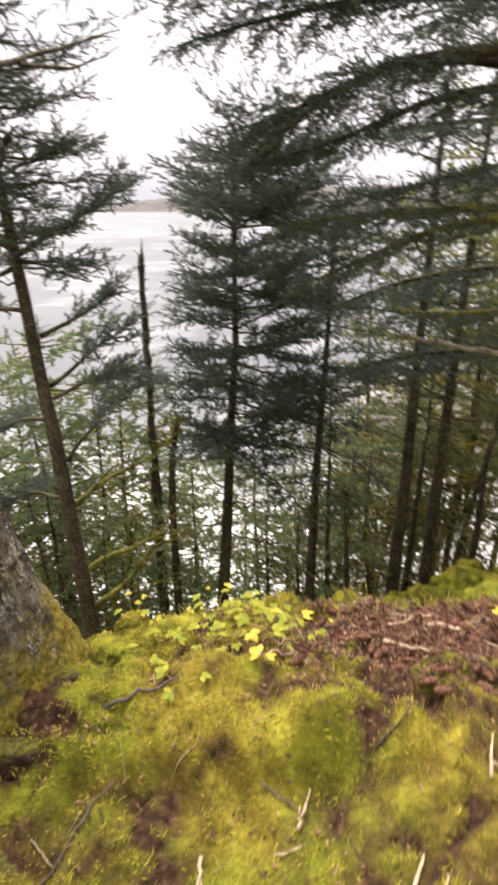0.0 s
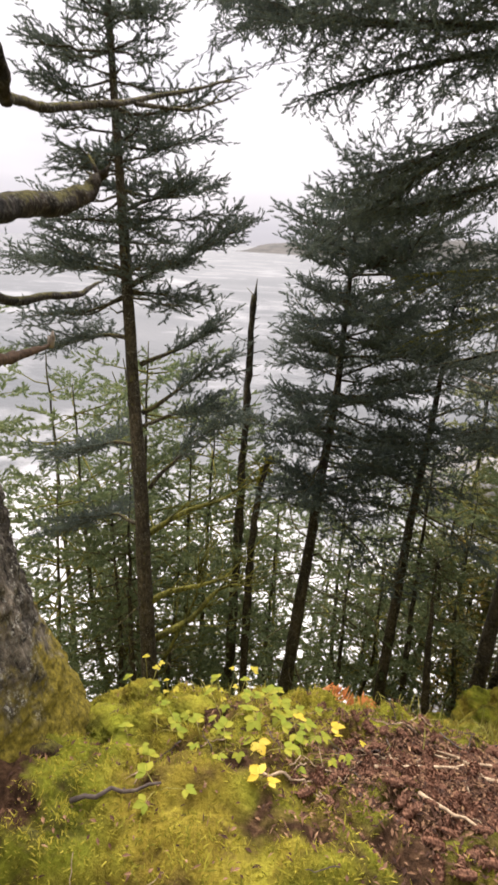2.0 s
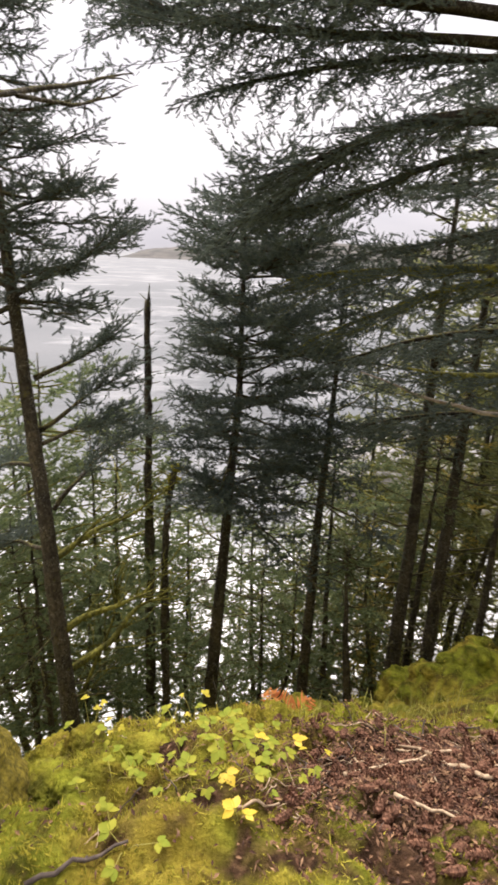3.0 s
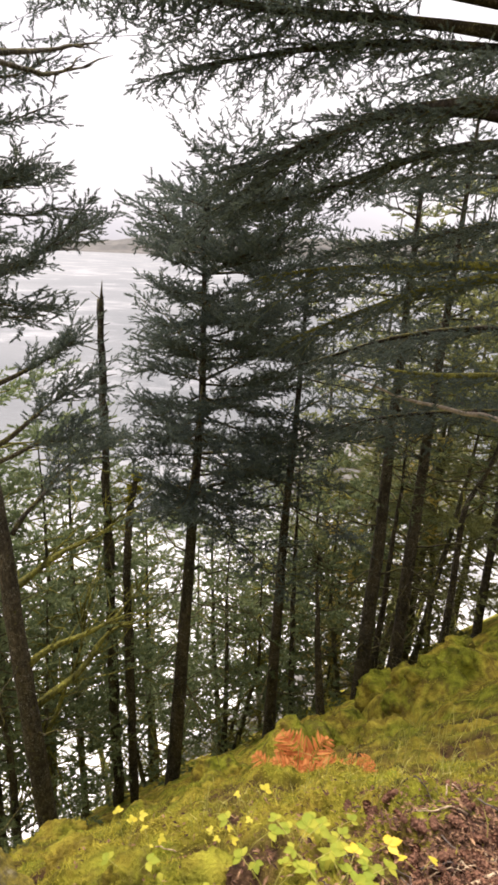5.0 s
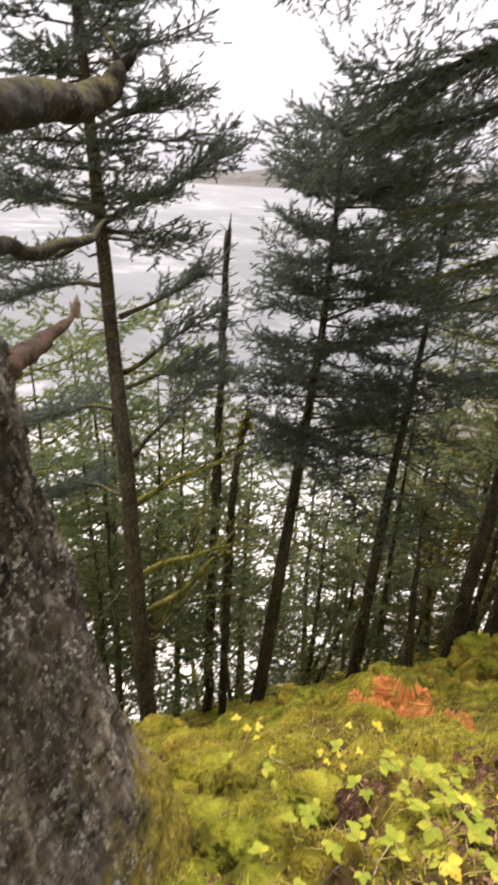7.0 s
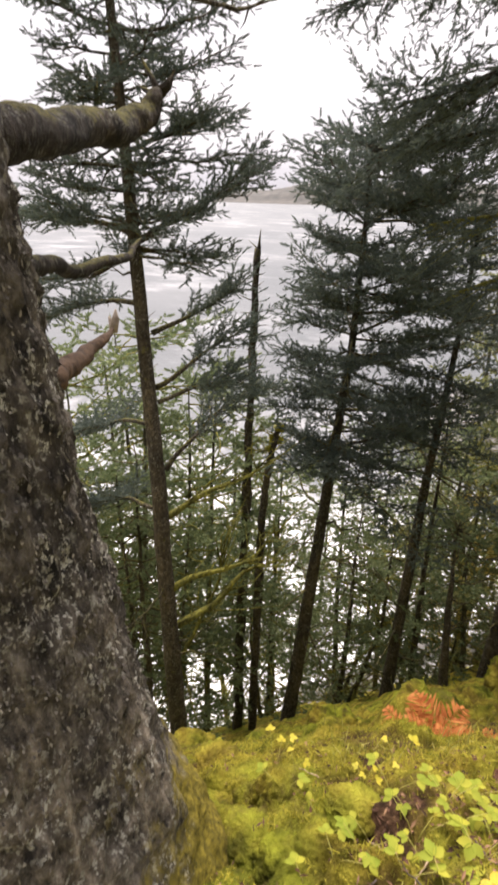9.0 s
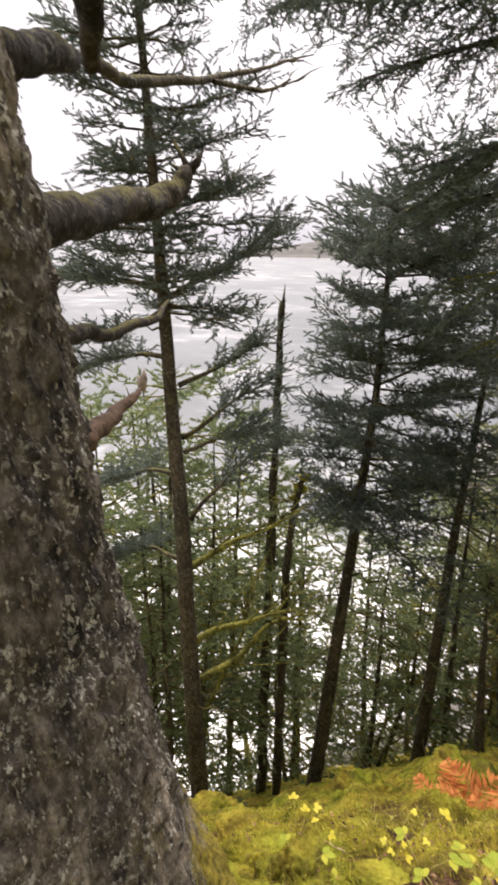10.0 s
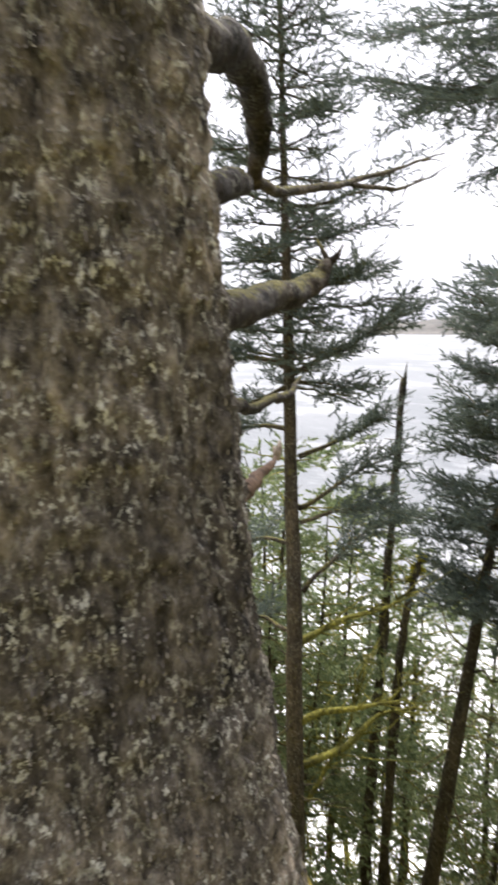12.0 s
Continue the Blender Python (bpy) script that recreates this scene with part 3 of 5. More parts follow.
spruce("tall spruce with a bare dark lower stem", [(2.44, 8.5, -6.6), (2.47, 8.5, -3.07), (2.43, 8.5, -0.92), (2.4, 8.5, 3.6)], 0.13, 5.9, 1.5, 8, 4, 4, dead_below=36, dead_reach=1.1, step=0.065, spacing=0.085, twig_len=0.42, twigs=TWIGS_MID, taper=0.5, leaf_from=0.3)
spruce("tall spruce with a bare dark lower stem", [(3.03, 8.5, -5.8), (3.0, 8.5, -2.3), (3.0, 8.5, -0.4), (3.0, 8.5, 3.9)], 0.12, 5.3, 1.5, 8, 4, 5, dead_below=36, dead_reach=1.1, step=0.065, spacing=0.085, twig_len=0.42, twigs=TWIGS_MID, taper=0.5, leaf_from=0.3)

# thin stems between the larger trunks
for k, (pts, r, frm, reach) in enumerate((
        
        ([(1.41, 9.5, -7.8), (1.27, 9.5, -3.6), (1.2, 9.5, -1.2)], 0.07, 3.6, 0.9),
        ([(1.71, 8.0, -6.2), (1.41, 8.0, -3.3), (1.38, 8.0, -2.6)], 0.08, 3.2, 0.5),
        ([(2.77, 8.8, -6.2), (2.75, 8.8, -2.27), (2.75, 8.8, -0.4)], 0.07, 4.0, 0.9),
        ([(3.83, 8.5, -5.2), (3.75, 8.5, -2.1), (4.1, 8.5, -1.2), (4.3, 8.5, 0.6)], 0.075, 3.4, 1.3),
        ([(4.71, 9.0, -5.2), (4.6, 9.0, -2.7), (4.6, 9.0, 1.5)], 0.085, 2.6, 1.5),
        ([(0.05, 10.0, -9.4), (0.0, 10.0, -5.6), (0.0, 10.0, -3.6)], 0.07, 3.6, 1.1),
        ([(-3.03, 6.5, -7.0), (-3.01, 6.5, -4.0), (-3.0, 6.5, -1.2)], 0.06, 2.6, 1.0),
        ([(-3.34, 6.6, -7.0), (-3.24, 6.6, -4.2), (-3.3, 6.6, -1.6)], 0.055, 2.6, 1.0))):
    spruce("thin young spruce with a bare mossy stem", pts, r, frm, reach, 8, 4, 20 + k, near=False, mat=NEEDLE_SHADED, dead_below=12, dead_reach=0.7, step=0.09, spacing=0.12, sides=8, twigs=TWIGS_MID)


def snag():
    """A dead broken-off spruce: a bare pole with short stubs."""
    rng = np.random.default_rng(77)
    p = np.array([(-2.04, 8.6, -8.8), (-1.96, 8.6, -2.53), (-1.91, 8.6, 1.0)])
    tree = thing("dead_tree", "bare dead spruce pole with a splintered top", "tree", tuple(p[0]), "spruces on the bank")
    q = np.stack([np.interp(np.linspace(0, 2, 40), [0, 1, 2], p[:, c] - p[0, c]) for c in range(3)], 1)
    q[1:, :2] += rng.normal(0, 0.008, (39, 2))
    b = Builder()
    tube(b, q, np.linspace(0.1, 0.045, 40), 8, 0.32, rng)
    tube(b, [q[-1] + np.array([0.01, 0, -0.08]), q[-1] + np.array([0.02, 0, 0.1]), q[-1] + np.array([0.035, 0, 0.25])], [0.04, 0.016, 0.004], 5)
    part("trunk", b, BARK_FAR, tree)
    w2 = Builder()
    for k in range(46):
        g = rng.integers(14, 40)
        az = rng.uniform(0, 2 * np.pi)
        ln = rng.uniform(0.06, 0.3) if g > 30 else rng.uniform(0.2, 0.9)
        e = q[g] + ln * np.array([math.cos(az), math.sin(az), rng.uniform(-0.2, 0.5)])
        tube(w2, bend(q[g], e, 0.05 * ln, 4, rng, 0.02 * ln), [0.012, 0.009, 0.006, 0.003], 4)
    tagged(part("stubwork", w2, BARK_FAR, tree), kind="stuff")


snag()


def broken_stem():
    """A thin broken-off spruce stem with tufts of moss round its top."""
    rng = np.random.default_rng(78)
    p = np.array([(-1.64, 8.2, -8.2), (-1.64, 8.2, -4.7), (-1.6, 8.2, -2.9), (-1.53, 8.2, -2.0), (-1.4, 8.2, -1.5)])
    tree = thing("dead_tree", "thin broken spruce stem with yellow-green moss tufts", "tree", tuple(p[0]), "spruces on the bank")
    u = np.linspace(0, 4, 34)
    q = np.stack([np.interp(u, np.arange(5), p[:, c] - p[0, c]) for c in range(3)], 1)
    q[1:, :2] += rng.normal(0, 0.012, (33, 2))
    b = Builder()
    tube(b, q, np.linspace(0.085, 0.035, 34), 8, 0.25, rng)
    stem = part("trunk", b, BARK_FAR, tree)
    tufts = Builder()
    for at, r in ((33, 0.08), (30, 0.1), (27, 0.06)):
        o = q[at] + rng.normal(0, 0.03, 3)
        for _ in range(150):
            d = rng.normal(0, 1, 3)
            d /= np.linalg.norm(d)
            sd = np.cross(d, rng.normal(0, 1, 3)) * 0.016
            e = o + d * r * rng.uniform(0.5, 1.2) * [1.2, 1, 0.9]
            tufts.add([o + d * r * 0.2 - sd, o + d * r * 0.2 + sd, e + sd * 0.6, e - sd * 0.6], [[0, 1, 2, 3]])
    tagged(part("moss_tuft", tufts, MOSS_TUFT, stem, "yellow-green tufts of moss", smooth=False), kind="stuff")
    twigwork = Builder()
    for k in range(26):
        g = rng.integers(12, 32)
        az, ln = rng.uniform(0, 2 * np.pi), rng.uniform(0.15, 0.8)
        e = q[g] + ln * np.array([math.cos(az), math.sin(az), rng.uniform(-0.1, 0.5)])
        tube(twigwork, bend(q[g], e, 0.06 * ln, 5, rng, 0.04 * ln), [0.013, 0.01, 0.008, 0.006, 0.003], 4)
    tagged(part("stubwork", twigwork, MOSSY, tree), kind="stuff")


MOSS_TUFT = make_leaf("hanging_moss", ((0.25, (0.16, 0.16, 0.02)), (0.5, (0.34, 0.32, 0.035)), (0.8, (0.55, 0.47, 0.06))), 0.35, 0.9, 6)
broken_stem()


# ---- the old spruce beside the path ----
def old_trunk():
    """The thick lichen-covered trunk, with scaly plates of bark and a mossy flare at the root."""
    tree = thing("old_spruce_tree", "thick old spruce trunk with grey lichen on scaly bark", "tree", (-1.0, 1.28, 0.2))
    heights = np.concatenate([np.arange(-0.5, 2.7, 0.012), np.arange(2.7, 7.5, 0.08)])
    sides = 170
    ang = np.arange(sides) * 2 * np.pi / sides
    v = np.zeros((len(heights), sides, 3))
    for a, h in enumerate(heights):
        z = h + 0.2
        r = float(np.interp(z, [-0.3, 0.2, 0.5, 0.74, 1.15, 1.73, 2.2, 7.7], [0.59, 0.5, 0.425, 0.382, 0.32, 0.27, 0.25, 0.15]))
        lean = -0.04 * max(z - 1.2, 0)
        for b in range(sides):
            th = ang[b]
            cx, cy = math.cos(th), math.sin(th)
            p = Vector((cx * 0.35, cy * 0.35, z))
            flare = (0.06 + 0.05 * math.sin(3 * th + 0.6)) * max(0.0, 0.75 - z) ** 1.5
            warp = noise.noise(p * 5) * 0.02
            q = Vector((p.x * 40, p.y * 40, p.z * 22)) + Vector((warp * 60, 0, warp * 30))
            plate = noise.noise(q) + 0.55 * noise.noise(q * 2.1)
            ridge = noise.noise(Vector((p.x * 13, p.y * 13, p.z * 2.2)))
            d = 0.02 * max(-0.6, min(plate, 0.6)) + 0.022 * ridge + warp * 0.6
            v[a, b] = (cx * (r + flare + d) + lean, cy * (r + flare + d), h)
    b = Builder()
    i = np.arange(len(heights) - 1)[:, None] * sides
    j = np.arange(sides)[None]
    b.add(v.reshape(-1, 3), np.stack([i + j, i + (j + 1) % sides, i + sides + (j + 1) % sides, i + sides + j], -1).reshape(-1, 4))
    part("trunk", b, BARK, tree)
    rng = np.random.default_rng(5)
    scales = Builder()
    hs, ths = rng.uniform(0.45, 2.8, 20000), rng.uniform(-1.9, 1.4, 24000)
    for h, th in zip(hs, ths):
        a, c = int(np.searchsorted(heights, h)), int((th % (2 * np.pi)) / (2 * np.pi) * sides) % sides
        p, nxt, up2 = v[a, c], v[a, (c + 1) % sides], v[min(a + 2, len(heights) - 1), c]
        across, along = nxt - p, up2 - p
        across, along = across / np.linalg.norm(across), along / np.linalg.norm(along)
        out = np.cross(across, along)
        spot = Vector((p[0] * 4, p[1] * 4, p[2] * 1.6))
        if noise.noise(spot) + 0.5 * noise.noise(spot * 3.1) < rng.uniform(-0.75, 0.35):
            continue
        wd, ht, lift = 0.001 + 0.003 * rng.uniform() ** 2, 0.0015 + 0.006 * rng.uniform() ** 2, rng.uniform(0.0005, 0.003)
        o = p + out * 0.001
        rim = [(-1, -0.5), (-0.55, -1), (0.5, -0.9), (1, -0.3), (0.6, 0.9), (-0.5, 1)]
        scales.add([o + across * wd * u * rng.uniform(0.3, 1.3) + along * ht * w2 * rng.uniform(0.3, 1.4) + out * lift * (0.6 - 0.6 * w2) for u, w2 in rim], [[0, 1, 2, 3, 4, 5]])
    tagged(part("scaly_bark", scales, BARK_SCALE, tree, smooth=False), kind="stuff")
    org = np.array([-1.0, 1.28, 0.2])

    def limb(pts, radii, mat, label, rough=0.2, name="limb"):
        q = np.array(pts) - org
        k, sides2 = 60, 22
        u = np.linspace(0, len(q) - 1, k)
        q = np.stack([np.interp(u, np.arange(len(q)), q[:, c]) for c in range(3)], 1)
        for _ in range(8):
            q[1:-1] = (q[:-2] + 2 * q[1:-1] + q[2:]) / 4
        q += np.array([[0.25 * (noise.noise(Vector((u2 * 1.9, c2 * 7.3, radii[0] * 300))) + 0.4 * noise.noise(Vector((u2 * 5, c2 * 3.3, radii[0] * 100)))) for c2 in range(3)] for u2 in u]) * min(0.06, radii[0] * 2) * np.minimum(1, u * 0.8)[:, None]
        p, t, a2, b2 = frames_along(q)
        rad = np.interp(u, np.arange(len(radii)), radii)
        ring = np.zeros((k, sides2, 3))
        for i2 in range(k):
            for j2 in range(sides2):
                th = 2 * math.pi * j2 / sides2
                d = a2[i2] * math.cos(th) + b2[i2] * math.sin(th)
                w6 = Vector(p[i2] + d * rad[i2]) * 22 + Vector((radii[0] * 900, 0, 0))
                bump = 1 + rough * (0.8 * noise.noise(w6 * 0.6) + 0.5 * noise.noise(w6 * 1.7) + 0.35 * noise.noise(w6 * 4))
                ring[i2, j2] = p[i2] + d * rad[i2] * bump
        bb = Builder()
        i3 = np.arange(k - 1)[:, None] * sides2
        j3 = np.arange(sides2)[None]
        bb.add(ring.reshape(-1, 3), np.stack([i3 + j3, i3 + (j3 + 1) % sides2, i3 + sides2 + (j3 + 1) % sides2, i3 + sides2 + j3], -1).reshape(-1, 4))
        end = ring[-1].mean(0) + t[-1] * radii[-1] * 0.5
        bb.add(np.vstack([ring[-1], end]), [(m2, (m2 + 1) % sides2, sides2) for m2 in range(sides2)])
        if name == "thin_limb":
            for k2 in range(9):
                g2 = rng.integers(k // 3, k - 1)
                e2 = q[g2] + rng.uniform(0.04, 0.16) * (t[g2] * 0.8 + rng.normal(0, 0.45, 3))
                tube(bb, [q[g2], (q[g2] + e2) / 2 + rng.normal(0, 0.012, 3), e2], [0.006, 0.004, 0.0015], 4)
        return part(name, bb, mat, tree, label), q

    ob, q = limb([(-1.00, 1.35, 1.74), (-0.86, 1.51, 1.76), (-1.00, 2.00, 1.82), (-1.06, 2.40, 1.85), (-1.05, 2.60, 1.91), (-1.03, 2.72, 2.01)], [0.05, 0.045, 0.047, 0.048, 0.042, 0.012], LIMB, "mossy broken limb")
    for dx, dy, dz, r in ((-0.06, 0.02, 0.1, 0.016), (0.05, 0.03, 0.07, 0.02), (-0.09, 0.05, 0.03, 0.012)):
        bb = Builder()
        o = q[-4]
        e = o + np.array([dx, dy, dz])
        tube(bb, [o, (o + e) / 2 + [0.01, 0, -0.01], e], [r, r * 0.8, r * 0.25], 7, 0.3, rng)
        part("splinter", bb, LIMB, ob, "jagged broken end of the limb")
    limb([(-1.01, 1.30, 1.63), (-0.84, 1.49, 1.59), (-1.04, 2.00, 1.50), (-1.19, 2.71, 1.45), (-1.35, 3.22, 1.49)], [0.026, 0.02, 0.019, 0.016, 0.006], LIMB, "")
    ob, q = limb([(-1.00, 1.35, 1.41), (-0.84, 1.54, 1.37), (-0.95, 1.90, 1.31), (-1.07, 2.30, 1.28)], [0.032, 0.025, 0.02, 0.005], RED, "reddish broken limb without bark", rough=0.4)
    for dx, dz, r in ((0.005, 0.06, 0.014), (-0.02, 0.035, 0.012)):
        bb = Builder()
        o = q[-2]
        e = o + np.array([dx, 0.02, dz])
        tube(bb, [o - [0, 0, 0.01], (o + e) / 2 + [0.006, 0, 0], e], [r, r * 0.8, r * 0.2], 7, 0.3, rng)
        part("splinter", bb, DEAD, ob, "pale splintered wood")
    limb([(-1.01, 1.30, 2.18), (-0.85, 1.41, 2.21), (-0.90, 1.64, 2.31), (-0.97, 1.90, 2.33), (-1.02, 2.05, 2.27), (-1.12, 2.21, 2.19)], [0.05, 0.042, 0.042, 0.04, 0.034, 0.024], LIMB, "curved drooping mossy limb")
    limb([(-1.12, 2.21, 2.20), (-1.19, 2.51, 2.23), (-1.19, 2.81, 2.29), (-1.18, 3.61, 2.51), (-1.09, 4.21, 2.71), (-0.92, 4.60, 2.86)], [0.02, 0.02, 0.018, 0.014, 0.01, 0.004], BARK_FAR, "", name="thin_limb")
    limb([(-1.11, 3.21, 2.39), (-1.02, 3.70, 2.46), (-0.89, 4.10, 2.61)], [0.012, 0.01, 0.003], BARK_FAR, "", name="thin_limb")
    limb([(-1.01, 1.30, 1.96), (-0.85, 1.45, 1.98), (-0.91, 1.69, 2.05), (-1.00, 1.95, 2.11)], [0.04, 0.034, 0.03, 0.014], LIMB, "short mossy limb")
    return tree


BARK_SCALE = make_leaf("bark_scale", ((0.25, (0.025, 0.021, 0.018)), (0.5, (0.09, 0.078, 0.066)), (0.76, (0.19, 0.17, 0.13)), (0.96, (0.52, 0.5, 0.41))), 0.0, 0.7, 14)
RED = make_plain("reddish_wood", (0.03, 0.02, 0.013), (0.11, 0.068, 0.043), 40, bump=1.0)
old_trunk()


# ---- the spruce that overhangs from the side ----
def overhanging():
    rng = np.random.default_rng(31)
    base = np.array([3.9, 5.8, rooted(3.9, 5.8)])
    tree = thing("spruce_tree", "large spruce with long drooping dark boughs", "tree", tuple(base), "spruces on the bank")
    b = Builder()
    zs = np.linspace(0, 11, 34)
    tube(b, np.stack([0.03 * np.sin(zs), 0 * zs, zs], 1), 0.26 * (1 - zs / 12.5), 14, 0.05, rng)
    part("trunk", b, BARK_FAR, tree)
    wood, spots = Builder(), []
    boughs = (
        (0.075, 0.3, [(4.10, 5.51, 2.51), (2.55, 5.40, 2.68), (2.07, 5.63, 2.82), (1.44, 5.87, 2.88), (1.00, 5.99, 2.93), (0.56, 6.12, 2.58), (0.12, 6.24, 2.36), (-0.42, 6.37, 1.90)]),
        (0.05, 0.35, [(4.10, 5.51, 2.91), (2.56, 5.50, 2.61), (2.10, 5.73, 2.66), (1.51, 5.86, 2.63), (1.12, 5.99, 2.41), (0.53, 6.22, 2.21), (0.04, 6.45, 2.16)]),
        (0.05, 0.42, [(4.10, 5.51, 1.61), (2.81, 5.49, 1.65), (2.29, 5.72, 1.66), (1.49, 5.96, 1.64), (0.84, 6.20, 1.57), (0.13, 6.34, 1.50)]),
        (0.055, 0.5, [(4.10, 5.51, 1.66), (2.72, 5.29, 1.66), (2.23, 5.52, 1.59), (1.77, 5.75, 1.54), (1.39, 5.87, 1.33), (0.86, 6.10, 1.12), (0.43, 6.23, 0.91)]),
        (0.035, 0.4, [(4.10, 5.51, 2.11), (2.71, 5.49, 2.12), (2.23, 5.72, 2.05), (1.59, 6.06, 1.91), (0.85, 6.40, 1.78)]),
        (0.055, 0.7, [(4.10, 5.51, 0.76), (2.97, 5.38, 0.72), (2.43, 5.61, 0.69), (1.92, 5.84, 0.67), (1.52, 6.06, 0.61)]),
        (0.06, 0.25, [(4.10, 5.51, 3.31), (2.49, 5.41, 3.41), (1.27, 5.48, 3.57), (0.82, 5.70, 3.67), (-0.01, 6.05, 3.92), (-0.76, 6.39, 3.90), (-1.45, 6.63, 3.91)]),
        (0.06, 0.25, [(4.10, 5.51, 3.71), (2.48, 5.31, 3.81), (1.20, 5.48, 3.92), (0.78, 5.70, 3.94), (0.15, 5.94, 4.11), (-0.56, 6.28, 4.21), (-1.06, 6.41, 4.26)]),
        (0.06, 0.3, [(4.10, 5.51, 2.81), (2.47, 5.21, 2.81), (1.38, 5.27, 2.86), (0.96, 5.49, 2.79), (0.64, 5.71, 2.61), (0.17, 5.94, 2.45), (-0.26, 6.17, 2.42)]),
        (0.05, 0.3, [(4.10, 5.51, 3.21), (1.80, 5.75, 3.31), (1.02, 5.99, 3.41), (0.43, 6.23, 3.36), (-0.26, 6.47, 3.31), (-0.75, 6.59, 3.21)]),
        (0.045, 0.3, [(4.10, 5.51, 1.11), (3.25, 6.16, 1.04), (2.67, 6.50, 1.07), (1.63, 6.86, 0.84), (0.70, 7.11, 0.38)]),
        (0.04, 0.3, [(4.10, 5.51, 0.21), (3.33, 6.16, 0.21), (2.66, 6.60, 0.11), (1.77, 6.95, -0.09), (1.18, 7.08, -0.29)]),
        (0.04, 0.3, [(4.10, 5.51, 4.21), (2.43, 6.21, 4.41), (1.45, 6.47, 4.51), (0.56, 6.82, 4.51), (-0.23, 6.96, 4.61)]),
        (0.04, 0.3, [(4.10, 5.51, 2.31), (3.04, 6.28, 2.51), (2.26, 6.62, 2.51), (1.47, 6.87, 2.41)]),
        (0.04, 0.3, [(4.10, 5.51, 3.51), (3.03, 6.08, 3.61), (2.24, 6.42, 3.51), (1.56, 6.66, 3.31)]),
        (0.05, 0.4, [(3.9, 5.8, 3.1), (2.4, 5.6, 3.35), (0.5, 5.8, 3.5), (-0.27, 5.9, 3.6), (-0.75, 6.05, 3.67), (-1.4, 6.35, 3.9), (-2.1, 6.7, 4.2)]),
        (0.045, 0.4, [(3.9, 5.8, 4.0), (2.2, 5.9, 4.1), (0.2, 6.0, 4.2), (-0.6, 6.2, 4.35), (-1.3, 6.5, 4.5), (-1.9, 6.7, 4.6)]))
    for k, (r, frm, pts) in enumerate(boughs):
        wood = Builder()
        bough(wood, spots, None, None, 0, r * 1.35, rng, leaf_from=0.46 if r > 0.052 else max(frm, 0.34), spacing=0.055, twig_len=0.46, hang=0.2, step=0.042, path=np.array(pts) - base)
        part("bough", wood, MOSSY if k in (2, 3, 5) else LIMB, tree, "mossy bough" if k in (2, 3, 5) else "")
    crown = Builder()
    place_twigs(crown, TWIGS, [a for a, _, _ in spots], [a for _, a, _ in spots], [a for _, _, a in spots], rng)
    tagged(part("crown", crown, NEEDLE, tree, smooth=False), kind="stuff")
    q = np.array([(4.10, 5.51, 0.01), (3.13, 5.47, 0.13), (2.53, 5.70, 0.25), (1.75, 5.95, 0.36), (1.03, 6.19, 0.56)]) - base
    u = np.linspace(0, 4, 16)
    q = np.stack([np.interp(u, np.arange(5), q[:, c]) for c in range(3)], 1) + rng.normal(0, 0.012, (16, 3))
    b = Builder()
    tube(b, q, np.linspace(0.045, 0.008, 16), 8, 0.15, rng)
    part("limb", b, DEAD, tree, "pale dead limb without bark")


overhanging()

# ---- the wood further down and along the bank ----
WOOD = (
    # x, y, top, reach, share of the stem that is bare
    (5.4, 8.2, 4.4, 1.6, 0.5), (7.0, 9.6, 5.6, 1.8, 0.4), (-4.6, 8.0, -0.6, 1.5, 0.42), (-3.4, 9.6, -1.2, 1.4, 0.42), (-5.6, 10.6, -1.0, 1.7, 0.1), (-6.8, 7.4, 0.6, 1.6, 0.1), (-4.2, 6.4, -1.6, 1.1, 0.4), (-3.0, 12.4, -3.2, 1.6, 0.2),
    (-0.3, 11.6, -2.8, 1.5, 0.12), (1.8, 11.4, -1.8, 1.5, 0.15), (0.7, 13.0, -3.6, 1.6, 0.1), (-1.6, 10.6, -3.0, 1.3, 0.2), (-2.7, 7.6, -2.8, 1.0, 0.3), (2.2, 10.2, -2.2, 1.3, 0.08), (-0.9, 14.4, -5.4, 1.9, 0.05), (2.2, 15, -3.4, 2.0, 0.05), (-4.2, 14, -4.0, 1.9, 0.15),
    (3.6, 12.8, -0.8, 1.6, 0.2), (4.6, 11.2, 0.8, 1.5, 0.25), (-2.0, 12.6, -4.2, 1.5, 0.15), (0.6, 9.9, -3.8, 1.1, 0.1),
    (6.0, 10.4, 2.8, 1.6, 0.3), (6.6, 13.0, 3.6, 1.9, 0.2), (8.0, 11.4, 4.8, 1.8, 0.3), (8.6, 15.0, 5.4, 2.1, 0.15), (5.2, 15.4, 1.6, 1.9, 0.15), (10.4, 13.0, 6.2, 2.1, 0.2), (11, 17.4, 6.4, 2.3, 0.1), (7.6, 18.6, 3.6, 2.2, 0.1),
    (3.4, 12.0, 2.6, 1.7, 0.3), (4.4, 11.5, 3.4, 1.8, 0.3), (5.2, 13.0, 3.8, 2.0, 0.25), (2.7, 13.6, 1.0, 1.6, 0.3),
    (-3.6, 8.2, 0.2, 1.3, 0.35), (-2.7, 9.2, -1.0, 1.2, 0.4), (-4.4, 9.4, -0.4, 1.4, 0.35), (0.4, 11.2, -5.2, 1.0, 0.2), (2.8, 12.0, -3.6, 1.3, 0.2), (-1.9, 10.0, -4.6, 0.9, 0.3), (4.4, 9.8, 0.4, 1.2, 0.3),
    (13.4, 19.6, 7.4, 2.4, 0.1), (-7.8, 11.6, -0.6, 1.7, 0.1), (10, 22, 3.0, 2.2, 0.1))
